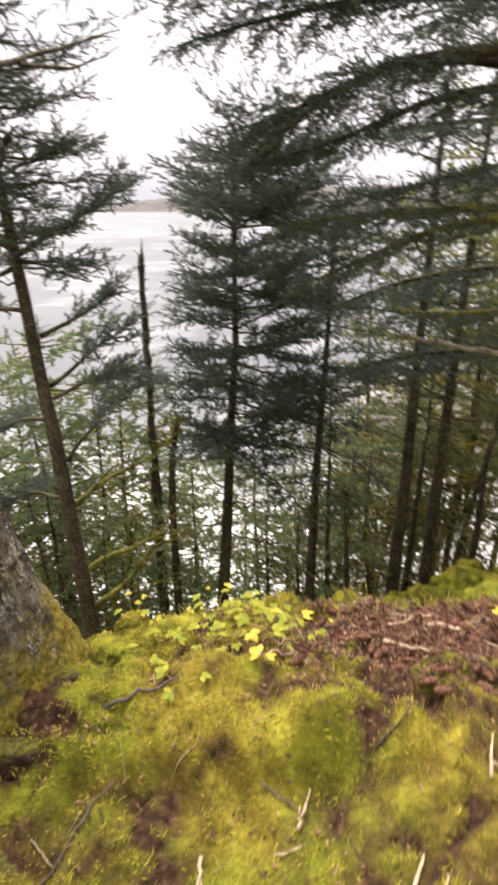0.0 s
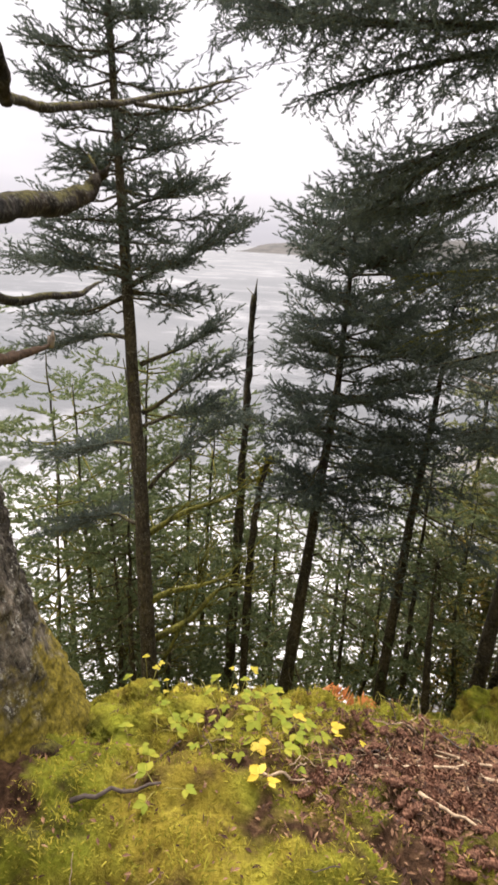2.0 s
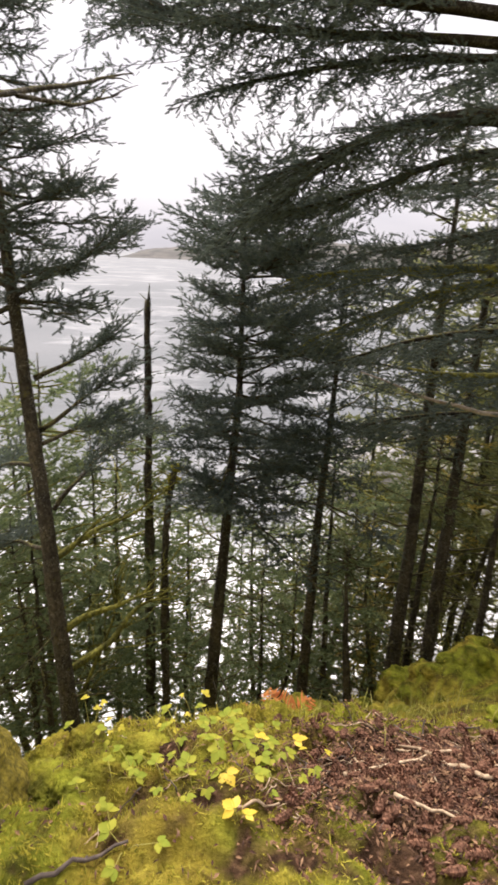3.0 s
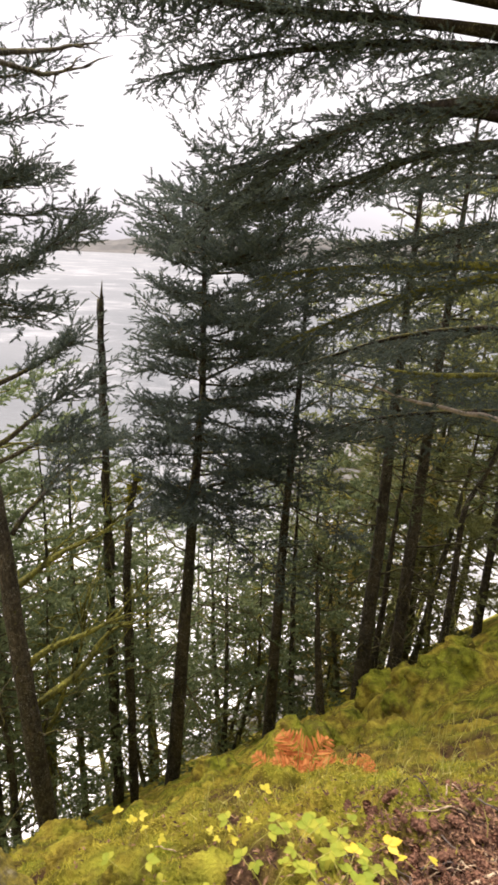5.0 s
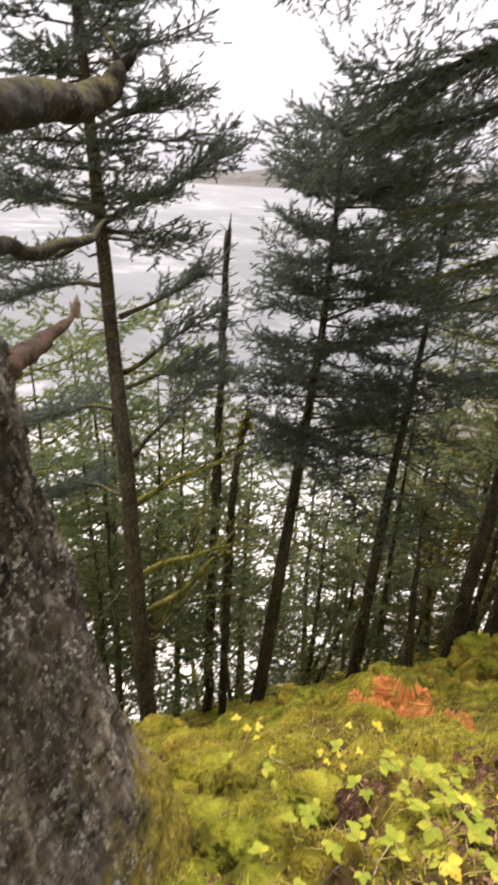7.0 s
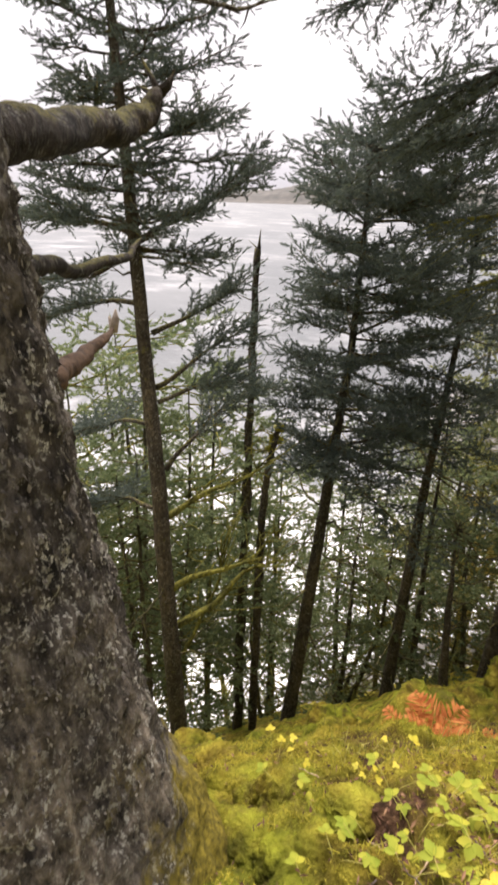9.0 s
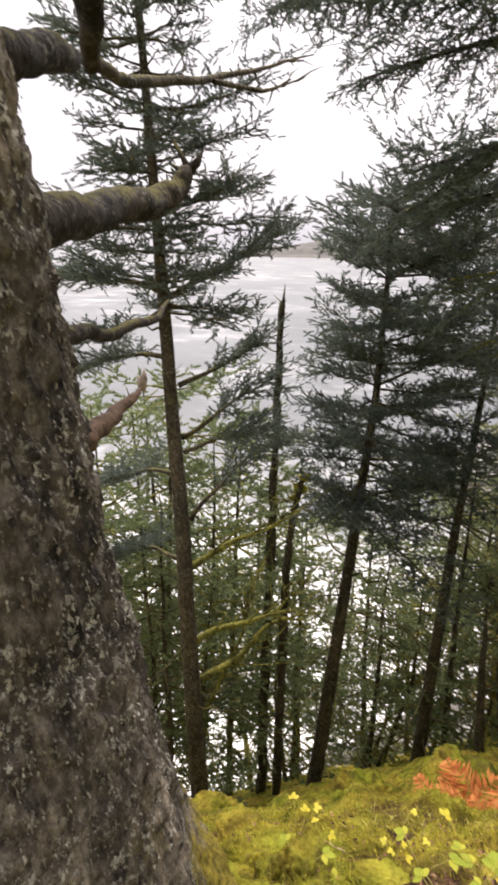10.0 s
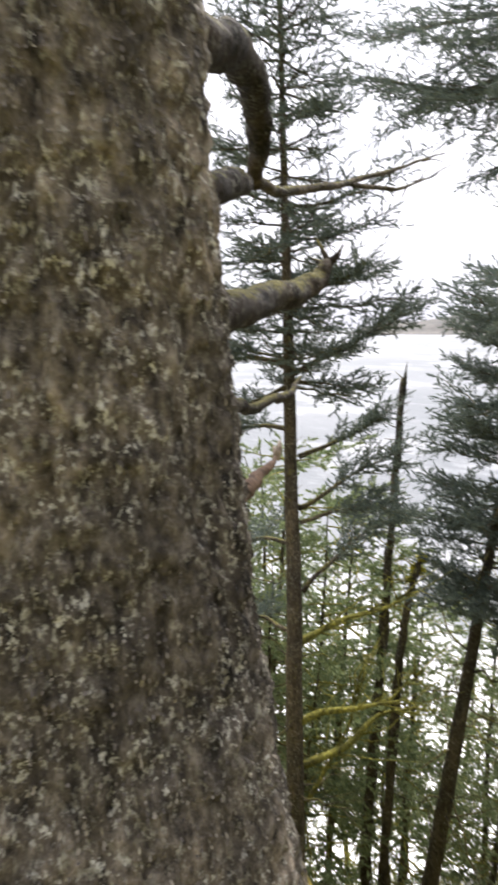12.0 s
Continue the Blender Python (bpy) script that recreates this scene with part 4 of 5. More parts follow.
for k, (x, y, top, reach, bare_share) in enumerate(WOOD):
    z0 = rooted(x, y)
    lean = math.sin(k * 2.3) * 0.07 * (top - z0)
    pts = [(x - lean, y, z0), (x + 0.15 * math.sin(k * 5.1), y, (z0 + top) / 2), (x + 0.3 * lean, y, top)]
    coarse = 1.35 if y > 12.7 else 1.0
    # right of x 2.5 the paler, yellower needle colour stands in for sunlight
    spruce("green spruce in the wood on the bank", pts, 0.025 + 0.006 * (top - z0), (top - z0) * bare_share, reach * 1.2, 8, 5, 100 + k, near=False, mat=NEEDLE_SUNLIT if x > 2.5 else NEEDLE_SHADED, dead_below=12, dead_reach=1.2, step=0.07 * coarse, spacing=0.15 * coarse, sides=8, mossy=True, tip=0.5, trunk_mat=BARK_WOOD, taper=0.5, twig_len=0.55, leaf_from=0.48)

for k, (x, y, top) in enumerate(((2.45, 11.0, -3.6), (2.2, 11.2, -6.6), (3.9, 11.0, -1.4))):
    z0 = rooted(x, y)
    shrub = spruce("autumn shrub with yellow leaves in the wood", [(x, y, z0), (x + 0.1, y, (z0 + top) / 2), (x, y, top)], 0.03, (top - z0) * 0.45, 0.5, 5, 4, 200 + k, near=False, mat=LEAF_AUTUMN, step=0.11, spacing=0.16, sides=6, tip=0.35, trunk_mat=BARK_WOOD, leaf_from=0.3, group="shrubs on the bank")
    shrub.name = "autumn_shrub"

# ---- far shore ----
def ridge():
    """The wooded headland across the water."""
    xs, b = np.arange(-500, 2200, 8.0), Builder()
    rows = []
    for k, (dy, share) in enumerate(((0, 0.0), (30, 0.16), (70, 0.55), (130, 0.9), (200, 1.0), (320, 0.0))):
        row = []
        for x in xs:
            h = 62 * (1 - math.exp(-max(x + 500, 0) / 190)) + 8 * noise.noise(Vector((x * 0.008, 3, 0))) + 4 * noise.noise(Vector((x * 0.05, k, 0))) + 3.5 * noise.noise(Vector((x * 0.21, k * 5, 0)))
            h *= min(1, max(x + 500, 0) / 60)
            row.append((x, 1500 + dy, -21 + h * share + (1 if share else 0)))
        rows.append(row)
    w2 = len(xs)
    i = (np.arange(len(rows) - 1)[:, None] * w2 + np.arange(w2 - 1)[None]).ravel()
    b.add(np.array(rows).reshape(-1, 3), np.stack([i, i + 1, i + w2 + 1, i + w2], 1))
    tagged(part("headland", b, HEADLAND, smooth=False), "hazy grey wooded headland across the water", "headland", kind="structure")


# the haze of distance is mixed into this flat grey
HEADLAND = make_plain("hazy_woods", (0.06, 0.062, 0.06), (0.12, 0.112, 0.105), 0.03, bump=0.0)
ridge()


def shore_rock(x, y, z, sx, sy, sz, seed, label, group=""):
    """A weathered rock at the water's edge."""
    bm = bmesh.new()
    bmesh.ops.create_icosphere(bm, subdivisions=5, radius=1)
    for v in bm.verts:
        p = v.co.copy()
        o = p + Vector((seed * 3.7, 0, seed))
        d = 1 + 0.3 * noise.noise(o * 1.4) + 0.14 * noise.noise(o * 4) + 0.06 * noise.noise(o * 11) + 0.08 * abs(noise.noise(o * 2.7))
        v.co = Vector((p.x * sx * d, p.y * sy * d, p.z * sz * d))
    ob = part("sea_rock", bm, ROCK)
    ob.location = (x, y, z)
    tagged(ob, label, "rock", group)


ROCK = make_plain("wet_rock", (0.08, 0.078, 0.076), (0.3, 0.29, 0.285), 1.6, 0.7, 1.0)
shore_rock(16.5, 53, -20.6, 11, 9, 6, 0, "dark wet rock bluff standing in the sea")
for k, (x, y, r) in enumerate(((2.2, 17.2, 1.1), (3.6, 18.6, 1.4), (0.9, 18.8, 1.2), (4.8, 17.4, 1.2), (-0.8, 18.4, 0.9), (2.9, 20.6, 1.5))):
    shore_rock(x, y, ground_z(x, y) + 0.2, r, r * 0.9, r * 0.8, k + 1, "grey weathered rock at the foot of the wooded bank", "rocks on the shore")


# ---- the mossy ledge ----
MOSS = make_leaf("moss_strands", ((0.25, (0.14, 0.14, 0.018)), (0.5, (0.36, 0.33, 0.038)), (0.8, (0.56, 0.47, 0.07))), 0.25, 0.9, 2.5)
CONE = make_plain("cone_scales", (0.06, 0.028, 0.018), (0.28, 0.14, 0.085), 120, 0.8, 0.6)
STICK = make_plain("weathered_twig", (0.2, 0.135, 0.08), (0.55, 0.42, 0.28), 60)
STICK_DARK = make_plain("dark_twig", (0.04, 0.03, 0.025), (0.14, 0.11, 0.09), 40)
LEAF_GREEN = make_leaf("fresh_leaf", ((0.2, (0.13, 0.19, 0.018)), (0.5, (0.23, 0.28, 0.028)), (0.85, (0.42, 0.39, 0.045))), 0.35, 0.75, 9)
LEAF_PALE = make_leaf("paling_leaf", ((0.2, (0.36, 0.36, 0.04)), (0.5, (0.52, 0.46, 0.045)), (0.85, (0.66, 0.52, 0.06))), 0.4, 0.5, 9)
LEAF_YELLOW = make_leaf("autumn_leaf", ((0.2, (0.55, 0.36, 0.03)), (0.5, (0.7, 0.5, 0.05)), (0.85, (0.8, 0.62, 0.1))), 0.4, 0.5, 9)
FERN = make_leaf("dead_fern", ((0.2, (0.36, 0.1, 0.025)), (0.5, (0.55, 0.19, 0.05)), (0.85, (0.7, 0.32, 0.1))), 0.35, 0.7, 20)
BROWN_LEAF = make_leaf("fallen_leaf", ((0.3, (0.035, 0.016, 0.01)), (0.55, (0.11, 0.052, 0.03)), (0.85, (0.4, 0.24, 0.13))), 0.1, 0.7, 30)
GRASS = make_leaf("grass_blade", ((0.2, (0.2, 0.22, 0.04)), (0.5, (0.36, 0.34, 0.07)), (0.85, (0.55, 0.48, 0.16))), 0.3, 0.6, 6)
SOIL = make_bark("root_bark", (0.02, 0.012, 0.01), (0.07, 0.04, 0.03), (0.15, 0.09, 0.07), 0.2, 0.9)


def clear_of_trunk(x, y, gap=0.5):
    return math.hypot(x + 1.0, y - 1.28) > gap


def moss_strands():
    """Short strands that make the moss fuzzy."""
    rng = np.random.default_rng(8)
    b, n = Builder(), 0
    v, f = [], []
    while n < 120000:
        x, y = rng.uniform(-1.5, 2.0), 0.25 + 2.6 * rng.uniform(0, 1) ** 0.9
        p = Vector((x, y, 0))
        cover = noise.noise(p * 5) + 0.5 * noise.noise(p * 13)
        lump = hummocks(x, y) + mounds(x, y)
        if in_heap(x, y, 0.95) and rng.uniform() < 0.9 or cover < -0.45 or rng.uniform() > lump / 0.06 or not clear_of_trunk(x, y, 0.46):
            n += 0.3
            continue
        z = ground_z(x, y) - 0.004
        h = rng.uniform(0.006, 0.016) * (1 + 0.4 * cover)
        a = rng.uniform(0, 2 * np.pi)
        wx, wy = math.cos(a) * 0.0019, math.sin(a) * 0.0019
        lx, ly = rng.normal(0, 0.8, 2) * h
        k = len(v)
        v += [(x - wx, y - wy, z), (x + wx, y + wy, z), (x + lx * 0.5 + wx * 0.9, y + ly * 0.5 + wy * 0.9, z + h * 0.65), (x + lx, y + ly, z + h)]
        f.append((k, k + 1, k + 2, k + 3))
        n += 1
    for k in range(40000):
        y = 2.2 + 5.5 * rng.uniform(0, 1) ** 1.4
        x = rng.uniform(-0.5 * y, 0.62 * y)
        z = ground_z(x, y) - 0.01
        h = rng.uniform(0.008, 0.018) * (0.5 + 0.13 * y)
        a = rng.uniform(0, 2 * np.pi)
        wx, wy = math.cos(a) * h * 0.3, math.sin(a) * h * 0.3
        lx, ly = rng.normal(0, 0.7, 2) * h
        i2 = len(v)
        v += [(x - wx, y - wy, z), (x + wx, y + wy, z), (x + lx * 0.5 + wx * 0.9, y + ly * 0.5 + wy * 0.9, z + h * 0.65), (x + lx, y + ly, z + h)]
        f.append((i2, i2 + 1, i2 + 2, i2 + 3))
    b.add(v, f)
    tagged(part("moss", b, MOSS, smooth=False), "yellow-green moss covering the forest ledge", "moss", kind="stuff")


def cushion(x, y, r, h, seed, fine=5):
    """A rounded cushion of moss with a fuzzy skin."""
    bm = bmesh.new()
    bmesh.ops.create_icosphere(bm, subdivisions=fine, radius=1)
    fuzz = random.Random(seed)
    for v in bm.verts:
        p = v.co.copy()
        q = p + Vector((seed * 3.1, seed * 1.7, 0))
        d = 0.9 + 0.25 * noise.noise(q * 1.8) + 0.22 * abs(noise.noise(q * 4.5)) + 0.1 * abs(noise.noise(q * 12)) + 0.05 * noise.noise(q * 34)
        d += fuzz.uniform(-0.02, 0.05)
        v.co = Vector((p.x * r * d, p.y * r * d, p.z * h * d))
    ob = part("moss_cushion", bm, GROUND)
    ob.location = (x, y, ground_z(x, y) - h * 0.35)
    return tagged(ob, "rounded cushion of yellow-green moss on the bank", "moss", "moss cushions")


for k, (x, y, r, h) in enumerate(((-0.58, 1.74, 0.09, 0.1), (-0.53, 1.62, 0.1, 0.11), (-0.44, 1.78, 0.075, 0.08), (-0.24, 1.54, 0.085, 0.09), (-0.33, 1.5, 0.07, 0.08), (-0.36, 1.7, 0.08, 0.085), (-0.64, 2.06, 0.1, 0.07), (-0.46, 1.88, 0.09, 0.05), (-0.15, 1.7, 0.08, 0.04), (-0.42, 1.55, 0.09, 0.05), (-0.52, 0.9, 0.1, 0.07), (1.35, 2.1, 0.18, 0.08),
                                  (2.9, 6.9, 0.5, 0.4), (2.1, 6.3, 0.4, 0.3), (3.6, 7.0, 0.5, 0.4), (1.05, 5.0, 0.3, 0.2), (0.5, 5.5, 0.3, 0.2), (1.4, 4.2, 0.28, 0.18), (-0.8, 4.4, 0.3, 0.18), (-1.4, 3.8, 0.25, 0.15), (-0.1, 6.9, 0.4, 0.22))):
    cushion(x, y, r, h, k)
lumps = random.Random(4)
for mx, my, rx, ry, tall in KNOLLS:
    for k in range(7):
        a, share = lumps.uniform(0, 6.28), lumps.uniform(0.1, 0.85)
        r = lumps.uniform(0.09, 0.2)
        cushion(mx + math.cos(a) * rx * share, my + math.sin(a) * ry * share, r, r * 0.8, 40 + k + mx * 9, 4)
moss_strands()


def stone(x, y, r, seed):
    """A small weathered stone half sunk in the moss."""
    bm = bmesh.new()
    bmesh.ops.create_icosphere(bm, subdivisions=4, radius=1)
    for v in bm.verts:
        p = v.co + Vector((seed * 2.3, 0, 0))
        d = r * (1 + 0.3 * noise.noise(p * 1.3) + 0.12 * noise.noise(p * 3.7) + 0.05 * noise.noise(p * 9))
        v.co = Vector((v.co.x * d * 1.2, v.co.y * d, v.co.z * d * 0.75))
    ob = part("stone", bm, STONE)
    ob.location = (x, y, ground_z(x, y) + r * 0.15)
    tagged(ob, "small purplish-brown stone half sunk in moss", "stone")


STONE = make_plain("purplish_stone", (0.07, 0.045, 0.045), (0.22, 0.155, 0.155), 30, 0.85, 0.8)
stone(-0.7, 1.7, 0.06, 0)


# ---- cones, twigs and leaves on the ground ----
def cone_mesh(seed):
    """A spruce cone: overlapping scales in spiral rows round a core, along +x."""
    rng = np.random.default_rng(seed)
    b = Builder()
    tube(b, [(-0.024, 0, 0), (-0.012, 0, 0), (0.005, 0, 0), (0.024, 0, 0)], [0.006, 0.010, 0.009, 0.003], 7)
    for k in range(34):
        s = k / 34
        r = 0.0105 * math.sin(math.pi * (0.15 + 0.8 * s)) + 0.001
        th = k * 2.4
        o = np.array([-0.024 + 0.046 * s, math.cos(th) * r * 0.75, math.sin(th) * r * 0.75])
        out = np.array([0.55, math.cos(th), math.sin(th)]) * 0.0075
        side = np.array([0, -math.sin(th), math.cos(th)]) * 0.005
        b.add([o - side, o + out * 0.8 - side * 0.7, o + out * 0.8 + side * 0.7, o + side], [[0, 1, 2, 3]])
    return b.mesh("spruce_cone", CONE, False)


rng = np.random.default_rng(12)
CONES = [cone_mesh(k) for k in range(3)]
made = 0
while made < 285:
    x, y = rng.normal(0.85, 0.32), rng.normal(1.6, 0.21)
    if not in_heap(x, y, 1.3):
        continue
    ob = new("spruce_cone", CONES[made % 3])
    sc = rng.uniform(0.85, 1.4)
    ob.matrix_world = pose(x, y, ground_z(x, y) + 0.008, rng.uniform(0, 360), rng.uniform(-25, 25), rng.uniform(0, 360)) @ Matrix.Scale(sc, 4)
    tagged(ob, "brown fallen spruce cone on the needle litter", "cone", "cones on the ground")
    made += 1


def stick(a, bnd, r, seed, mat, label, group="twigs on the ground", forks=1):
    """A crooked fallen twig with a fork or two, lying on the ground."""
    g = np.random.default_rng(seed)
    k = 8
    s = np.linspace(0, 1, k)
    pts = np.array([[a[0] + (bnd[0] - a[0]) * t, a[1] + (bnd[1] - a[1]) * t] for t in s])
    pts[1:-1] += g.normal(0, 0.06 * math.hypot(bnd[0] - a[0], bnd[1] - a[1]), (k - 2, 2)) * 0.35
    ends = [ground_z(*pts[0]), ground_z(*pts[-1])]
    p = np.array([(x, y, max(ground_z(x, y), ends[0] + (ends[1] - ends[0]) * t - 0.01) + r * 0.9 + 0.006) for (x, y), t in zip(pts, s)])
    base = p[0].copy()
    b = Builder()
    tube(b, p - base, np.linspace(r, r * 0.5, k), 6, 0.15, g)
    for _ in range(forks):
        j = g.integers(2, 6)
        e = p[j] + g.normal(0, 1, 3) * [0.04, 0.04, 0.008] + [0, 0, 0.01]
        tube(b, [p[j] - base, (p[j] + e) / 2 - base, e - base], [r * 0.6, r * 0.5, r * 0.25], 5)
    ob = part("fallen_twig", b, mat)
    ob.location = base
    return tagged(ob, label, "twig", group)


stick((-0.3, 1.16), (-0.08, 1.27), 0.008, 1, STICK_DARK, "dark lichen-spotted stick lying on the moss")
stick((0.16, 1.42), (0.3, 1.46), 0.006, 2, STICK, "pale dry twig on the moss")
stick((0.95, 1.62), (0.7, 1.8), 0.009, 3, STICK, "pale dry twig across the needle litter")
stick((0.5, 1.62), (0.95, 1.78), 0.008, 4, STICK, "pale dry twig across the needle litter")
stick((0.62, 1.48), (0.78, 1.4), 0.007, 5, STICK, "pale dry twig across the needle litter")
stick((0.3, 0.86), (0.34, 1.0), 0.006, 6, STICK, "pale dry twig on the moss")
stick((0.78, 0.9), (0.84, 1.05), 0.006, 7, STICK, "pale dry twig on the moss")
stick((-0.02, 0.68), (0.12, 0.62), 0.007, 8, STICK, "pale dry twig on the moss")
stick((0.05, 0.8), (0.06, 0.7), 0.006, 9, STICK, "pale dry twig on the moss")
stick((0.55, 0.68), (0.6, 0.78), 0.006, 10, STICK, "pale dry twig on the moss")
stick((0.2, 0.98), (0.33, 0.92), 0.004, 11, STICK_DARK, "dark lichen-spotted stick lying on the moss")
stick((0.52, 1.06), (0.66, 1.1), 0.004, 12, STICK_DARK, "dark lichen-spotted stick lying on the moss")
stick((-0.35, 0.72), (-0.22, 0.98), 0.004, 13, STICK_DARK, "dark lichen-spotted stick lying on the moss")
for k in range(70):
    x, y = rng.normal(0.85, 0.33), rng.normal(1.66, 0.2)
    a, ln = rng.uniform(0, 2 * np.pi), rng.uniform(0.05, 0.2)
    stick((x, y), (x + math.cos(a) * ln, y + math.sin(a) * ln), rng.uniform(0.0015, 0.004), 50 + k, STICK if k % 3 else STICK_DARK, "thin dry twig in the needle litter", forks=int(k % 2))
for k in range(40):
    x, y = rng.uniform(-0.5, 1.4), rng.uniform(0.5, 2.0)
    a, ln = rng.uniform(0, 2 * np.pi), rng.uniform(0.04, 0.12)
    stick((x, y), (x + math.cos(a) * ln, y + math.sin(a) * ln), rng.uniform(0.0015, 0.003), 150 + k, STICK if k % 3 else STICK_DARK, "thin dry twig on the moss", forks=0)


def scatter_litter():
    """Dead needles and shreds of leaf in the heap and in the hollows."""
    g = np.random.default_rng(3)
    v, f = [], []
    for k in range(12000):
        if k % 6:
            x, y = g.normal(0.85, 0.34), g.normal(1.66, 0.2)
        else:
            x, y = g.uniform(-0.7, 1.6), g.uniform(0.3, 2.2)
        a, ln, w3 = g.uniform(0, 2 * np.pi), g.uniform(0.008, 0.03), g.uniform(0.0012, 0.005)
        z = ground_z(x, y) + g.uniform(0.0, 0.016)
        ux, uy = math.cos(a) * ln / 2, math.sin(a) * ln / 2
        px, py = -math.sin(a) * w3, math.cos(a) * w3
        t = g.normal(0, 0.25) * ln
        i = len(v)
        v += [(x - ux, y - uy, z - t / 2), (x + px, y + py, z + 0.003), (x + ux, y + uy, z + t / 2), (x - px, y - py, z + 0.003)]
        f.append((i, i + 1, i + 2, i + 3))
    b = Builder()
    b.add(v, f)
    tagged(part("needle_litter", b, BROWN_LEAF, smooth=False), "brown dead needles and leaf shreds on the ground", "litter", kind="stuff")


scatter_litter()


# ---- low plants ----
def leaf_shape(size):
    """A leaf of three toothed leaflets, each folded along its midrib, along +x: a bmesh."""
    bm = bmesh.new()
    for turn, part_size in ((0, 0.62), (1.15, 0.52), (-1.15, 0.52)):
        ln = size * part_size
        c, s3 = math.cos(turn), math.sin(turn)
        n = 9

        def put(x, y, z):
            x += size * 0.04
            return bm.verts.new((c * x - s3 * y, s3 * x + c * y, z))

        spine = [put(ln * k / n, 0, -0.16 * ln * (k / n) ** 2) for k in range(n + 1)]
        for side in (-1, 1):
            rim = []
            for k in range(n + 1):
                t = k / n
                w5 = ln * 0.36 * math.sin(math.pi * min(1, 0.06 + t * 0.97)) ** 0.75 * (1.12 if k % 2 else 0.9) * (1.15 - 0.4 * t)
                rim.append(put(ln * t + (0.03 * ln if k % 2 else 0), side * w5, 0.25 * w5 - 0.16 * ln * t ** 2))
            for k in range(n):
                f = (spine[k], spine[k + 1], rim[k + 1], rim[k])
                bm.faces.new(f if side > 0 else f[::-1])
    return bm


def leaf_mesh(size, mat):
    bm = leaf_shape(size)
    me = bpy.data.meshes.new("leaf")
    bm.to_mesh(me)
    bm.free()
    me.materials.append(mat)
    for p in me.polygons:
        p.use_smooth = True
    return me


LEAVES = {"green": [leaf_mesh(s2, LEAF_GREEN) for s2 in (0.042, 0.052, 0.064)], "yellow": [leaf_mesh(s2, LEAF_YELLOW) for s2 in (0.05, 0.06, 0.068)], "small": [leaf_mesh(s2, LEAF_PALE) for s2 in (0.028, 0.035, 0.042)]}


def low_plant(x, y, height, count, kind, seed, spreading=0.09, label="low bramble plant with lobed light green leaves"):
    """A low plant: arching stems, each with a leaf of its own mesh at the end."""
    g = np.random.default_rng(seed)
    z = ground_z(x, y) - 0.01
    plant = thing("bramble_plant", label, "plant", (x, y, z), "low plants on the ledge")
    for k in range(count):
        a = k * 2.4 + g.uniform(-0.4, 0.4)
        reach2 = spreading * g.uniform(0.3, 1.0)
        top = np.array([math.cos(a) * reach2, math.sin(a) * reach2, height * g.uniform(0.3, 0.75)])
        b = Builder()
        tube(b, [(0, 0, 0), top * [0.35, 0.35, 0.6], top], [0.0016, 0.0013, 0.0009], 4)
        stem = part("stem", b, GRASS, plant)
        tone = kind if kind != "mixed" else ("yellow" if g.uniform() < 0.04 else "green")
        leaf = new("leaf", LEAVES[tone][g.integers(0, 3)])
        leaf.parent = stem
        leaf.matrix_local = pose(*top, g.uniform(-20, 20), g.uniform(-15, 18), math.degrees(a) + g.uniform(-50, 50))
    return plant


for k, (x, y, h, c, kind) in enumerate((
        (0.14, 1.56, 0.14, 6, "mixed"), (0.2, 1.63, 0.1, 6, "mixed"), (0.0, 1.6, 0.15, 6, "green"), (0.1, 1.64, 0.16, 5, "green"), (0.28, 1.56, 0.07, 5, "green"), (-0.04, 1.48, 0.1, 5, "green"), (0.05, 1.46, 0.09, 5, "mixed"),
        (0.16, 1.48, 0.08, 4, "green"), (-0.14, 1.52, 0.11, 5, "mixed"), (-0.22, 1.6, 0.1, 4, "green"), (-0.09, 1.26, 0.07, 5, "green"), (-0.16, 1.36, 0.06, 4, "green"), (0.3, 1.75, 0.1, 5, "mixed"), (0.1, 1.78, 0.1, 5, "green"),
        (-0.05, 1.75, 0.1, 5, "green"), (0.2, 1.86, 0.09, 4, "mixed"), (0.42, 1.68, 0.08, 3, "small"), (-0.35, 1.68, 0.09, 4, "mixed"), (0.08, 1.7, 0.1, 6, "green"), (0.18, 1.74, 0.1, 6, "mixed"), (-0.1, 1.62, 0.1, 5, "green"), (0.24, 1.66, 0.1, 5, "green"), (0.02, 1.53, 0.08, 5, "green"), (-0.2, 1.5, 0.07, 4, "mixed"), (0.34, 1.62, 0.07, 4, "green"), (1.12, 1.6, 0.1, 2, "yellow"), (-0.26, 1.42, 0.07, 4, "mixed"))):
    low_plant(x, y, h, max(2, c - 2), kind, 300 + k)
low_plant(0.19, 1.36, 0.06, 2, "yellow", 341, 0.03, "low bramble plant with bright yellow lobed leaves")
for k, (x, y, h, c) in enumerate(((-0.4, 1.84, 0.34, 4), (-0.34, 1.9, 0.22, 3), (-0.12, 1.84, 0.28, 4), (-0.03, 1.9, 0.24, 3))):
    low_plant(x, y, h, c, "small", 360 + k, 0.05, "thin upright shoots with small yellow leaves")


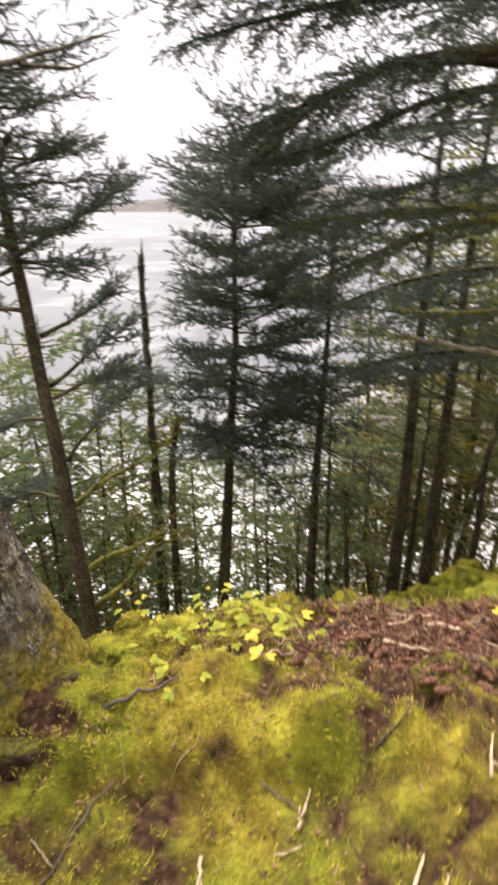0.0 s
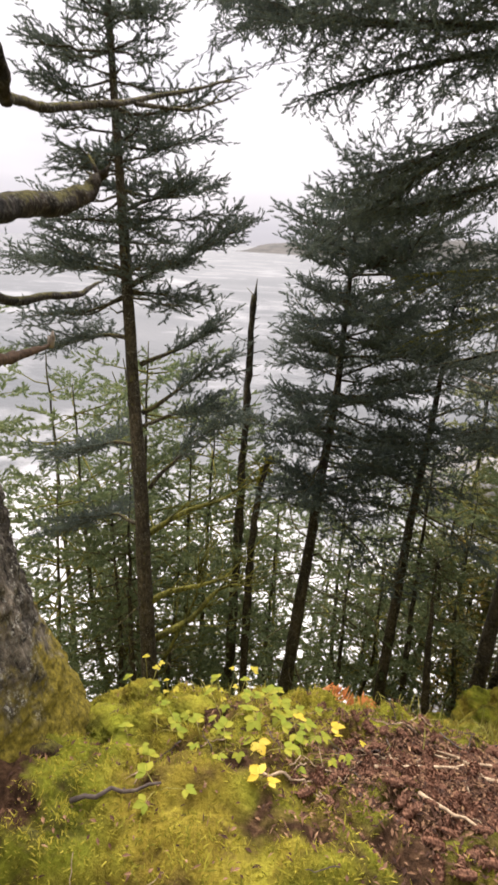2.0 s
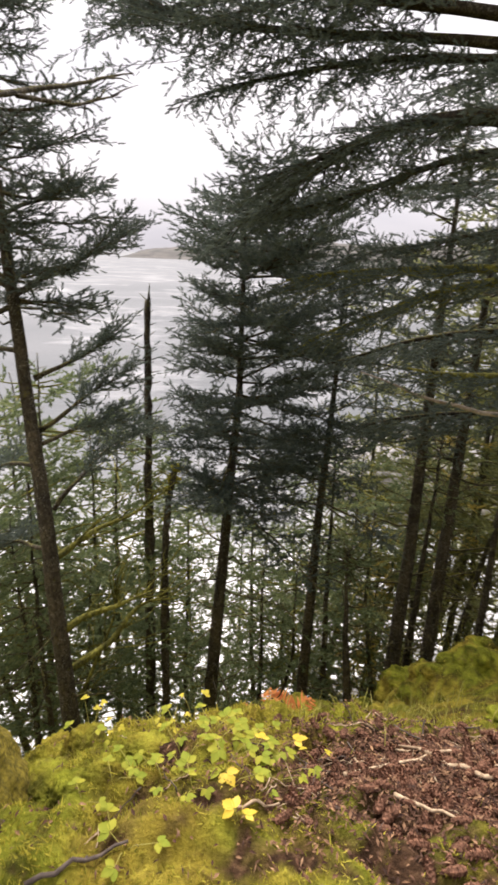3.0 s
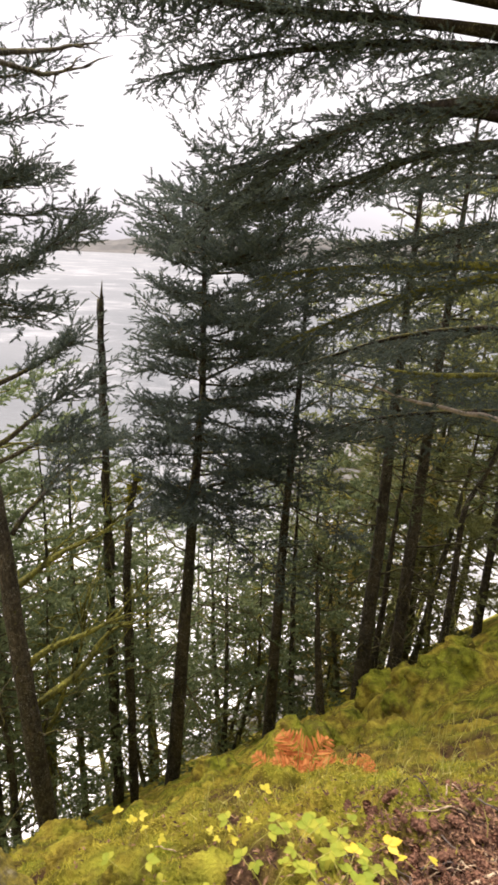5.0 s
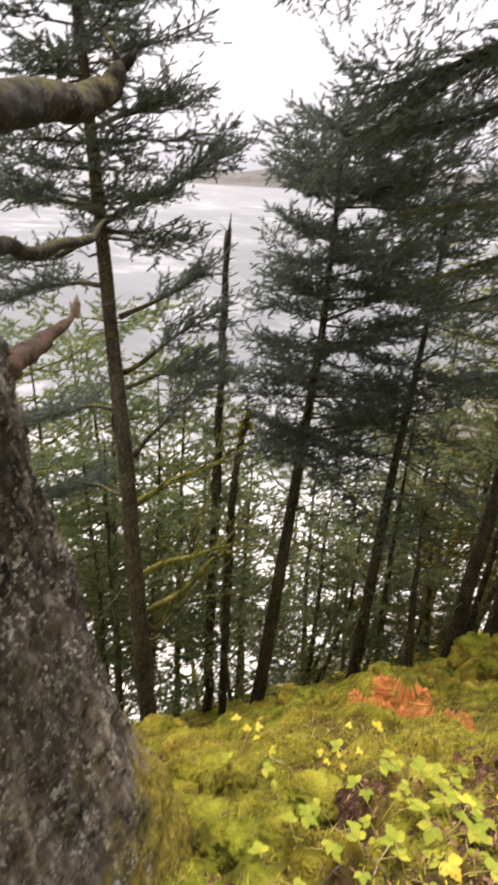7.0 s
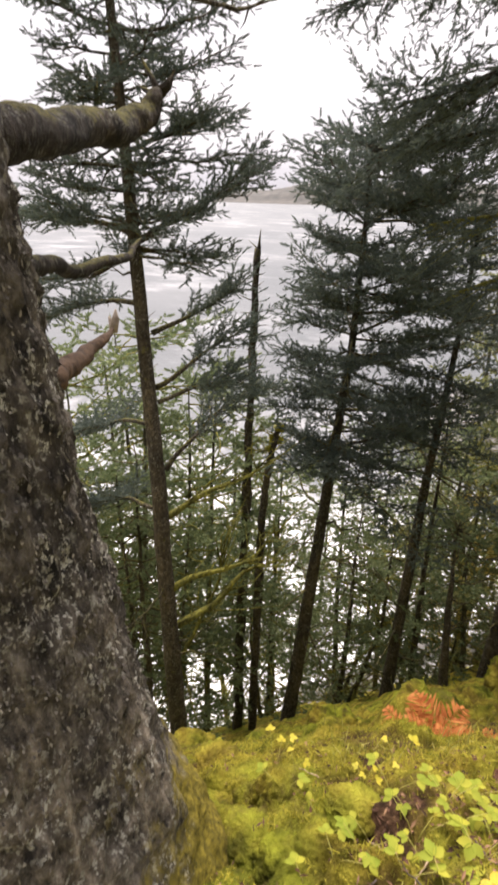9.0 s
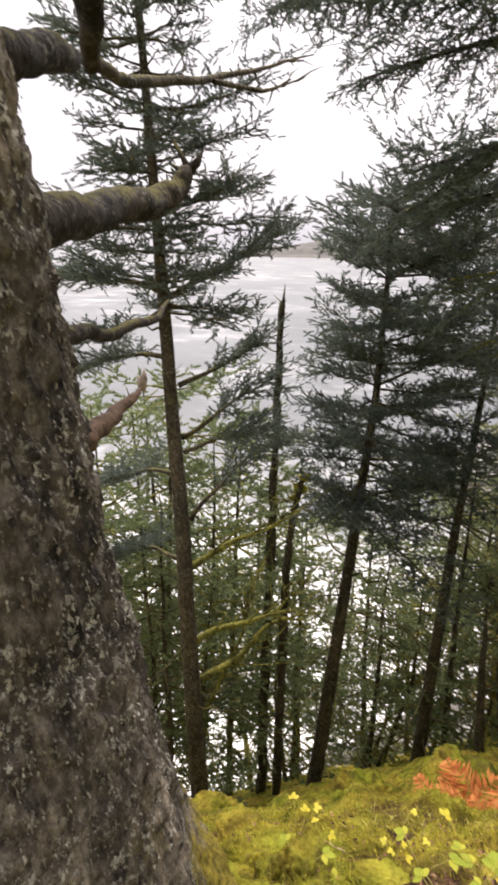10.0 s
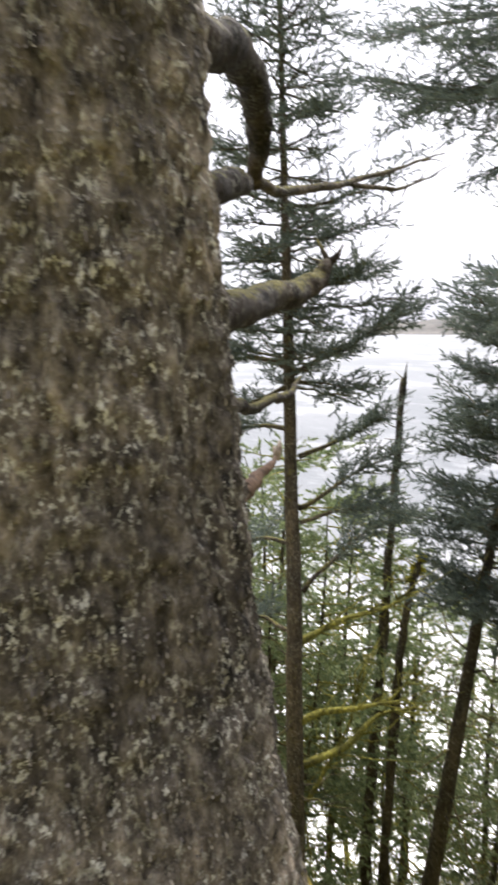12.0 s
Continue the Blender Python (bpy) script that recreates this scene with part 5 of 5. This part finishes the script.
def dead_fern(x, y, size, fronds, seed, label):
    """A withered fern: arching fronds with rows of curled leaflets."""
    g = np.random.default_rng(seed)
    fern = thing("dead_fern", label, "fern", (x, y, ground_z(x, y) - 0.01), "withered ferns")
    for k in range(fronds):
        a = k * 2.4 + g.uniform(-0.3, 0.3)
        ln, rise = size * g.uniform(0.7, 1.15), g.uniform(0.85, 1.55)
        s = np.linspace(0, 1, 12)
        p = np.stack([np.cos(a) * ln * s * 0.75, np.sin(a) * ln * s * 0.75, ln * (rise * s - 0.6 * s ** 2 * rise)], 1)
        b = Builder()
        tube(b, p, np.linspace(0.0022, 0.0008, 12), 4)
        for j in range(2, 16):
            at = j / 16
            o = np.array([np.interp(at, s, p[:, c]) for c in range(3)])
            t2 = np.array([np.interp(min(at + 0.06, 1), s, p[:, c]) for c in range(3)]) - o
            t2 /= np.linalg.norm(t2) + 1e-9
            for side in (-1, 1):
                lat = np.cross(t2, [0, 0, 1]) * side
                l3 = ln * 0.34 * math.sin(math.pi * (0.12 + 0.83 * at)) + 0.004
                d = lat * 0.85 + t2 * 0.45 + np.array([0, 0, g.uniform(-0.45, 0.15)]) + g.normal(0, 0.12, 3)
                d /= np.linalg.norm(d)
                sd = np.cross(d, [0, 0, 1.0]) + g.normal(0, 0.3, 3)
                sd /= np.linalg.norm(sd)
                w7 = ln * 0.03
                b.add([o, o + d * l3 * 0.35 + sd * w7, o + d * l3 * 0.7 + sd * w7 * 0.7, o + d * l3, o + d * l3 * 0.7 - sd * w7 * 0.7, o + d * l3 * 0.35 - sd * w7], [[0, 1, 2, 3, 4, 5]])
        part("frond", b, FERN, fern, smooth=False)
    return fern


for k, (x, y, size, fronds) in enumerate(((0.2, 2.95, 0.19, 6), (0.36, 3.02, 0.29, 7), (0.44, 3.05, 0.28, 6), (0.29, 2.98, 0.18, 5))):
    dead_fern(x, y, size, fronds, 1 + k, "withered orange-brown fern below the mossy crest")
dead_fern(0.72, 3.05, 0.13, 6, 9, "small withered orange fern below the mossy crest")


def grass(x, y, count, height, seed, spread2):
    g = np.random.default_rng(seed)
    z0 = ground_z(x, y)
    b = Builder()
    for k in range(count):
        ox, oy = g.normal(0, spread2, 2)
        a, ln = g.uniform(0, 2 * np.pi), height * g.uniform(0.5, 1.1)
        o = np.array([ox, oy, ground_z(x + ox, y + oy) - z0 - 0.01])
        bendv = np.array([math.cos(a), math.sin(a), 0]) * ln * g.uniform(0.1, 0.6)
        sd = np.array([-math.sin(a), math.cos(a), 0]) * 0.0022
        p1, p2 = o + bendv * 0.3 + [0, 0, ln * 0.6], o + bendv + [0, 0, ln * 0.85]
        b.add([o - sd, o + sd, p1 + sd * 0.8, p1 - sd * 0.8, p2], [[0, 1, 2, 3]])
        b.add([p1 - sd * 0.8, p1 + sd * 0.8, p2], [[0, 1, 2]])
    ob = part("grass", b, GRASS, smooth=False)
    ob.location = (x, y, z0)
    tagged(ob, "thin yellowing grass blades on the moss", "grass", kind="stuff")


for k, (x, y, c, h, sp) in enumerate(((0.55, 2.15, 50, 0.12, 0.12), (0.85, 2.3, 50, 0.13, 0.15), (0.3, 2.3, 30, 0.11, 0.1), (1.2, 2.4, 60, 0.15, 0.18), (-0.1, 2.1, 60, 0.1, 0.1), (0.6, 3.0, 90, 0.22, 0.3), (1.3, 3.4, 90, 0.25, 0.3))):
    grass(x, y, c, h, 500 + k, sp)


def root(points, radii, seed, label):
    g = np.random.default_rng(seed)
    q = np.array([(x, y, ground_z(x, y) + dz - 0.025) for x, y, dz in points])
    u = np.linspace(0, len(q) - 1, 22)
    p = np.stack([np.interp(u, np.arange(len(q)), q[:, c]) for c in range(3)], 1)
    b = Builder()
    tube(b, p - q[0], np.interp(u, np.arange(len(radii)), radii), 10, 0.14, g)
    ob = part("tree_root", b, SOIL)
    ob.location = q[0]
    tagged(ob, label, "root", "roots of the old spruce")


root([(-0.72, 1.0, 0.02), (-0.5, 1.02, 0.02), (-0.34, 1.05, 0.01), (-0.22, 1.0, -0.02)], [0.05, 0.036, 0.026, 0.012], 1, "bare dark reddish root of the old spruce")
root([(-0.78, 1.2, 0.03), (-0.6, 1.22, 0.03), (-0.48, 1.3, 0.0), (-0.4, 1.4, -0.03)], [0.06, 0.042, 0.03, 0.012], 2, "bare dark reddish root of the old spruce")
root([(-0.7, 0.85, 0.02), (-0.5, 0.78, 0.01), (-0.35, 0.7, -0.01)], [0.045, 0.032, 0.015], 3, "bare dark reddish root of the old spruce")
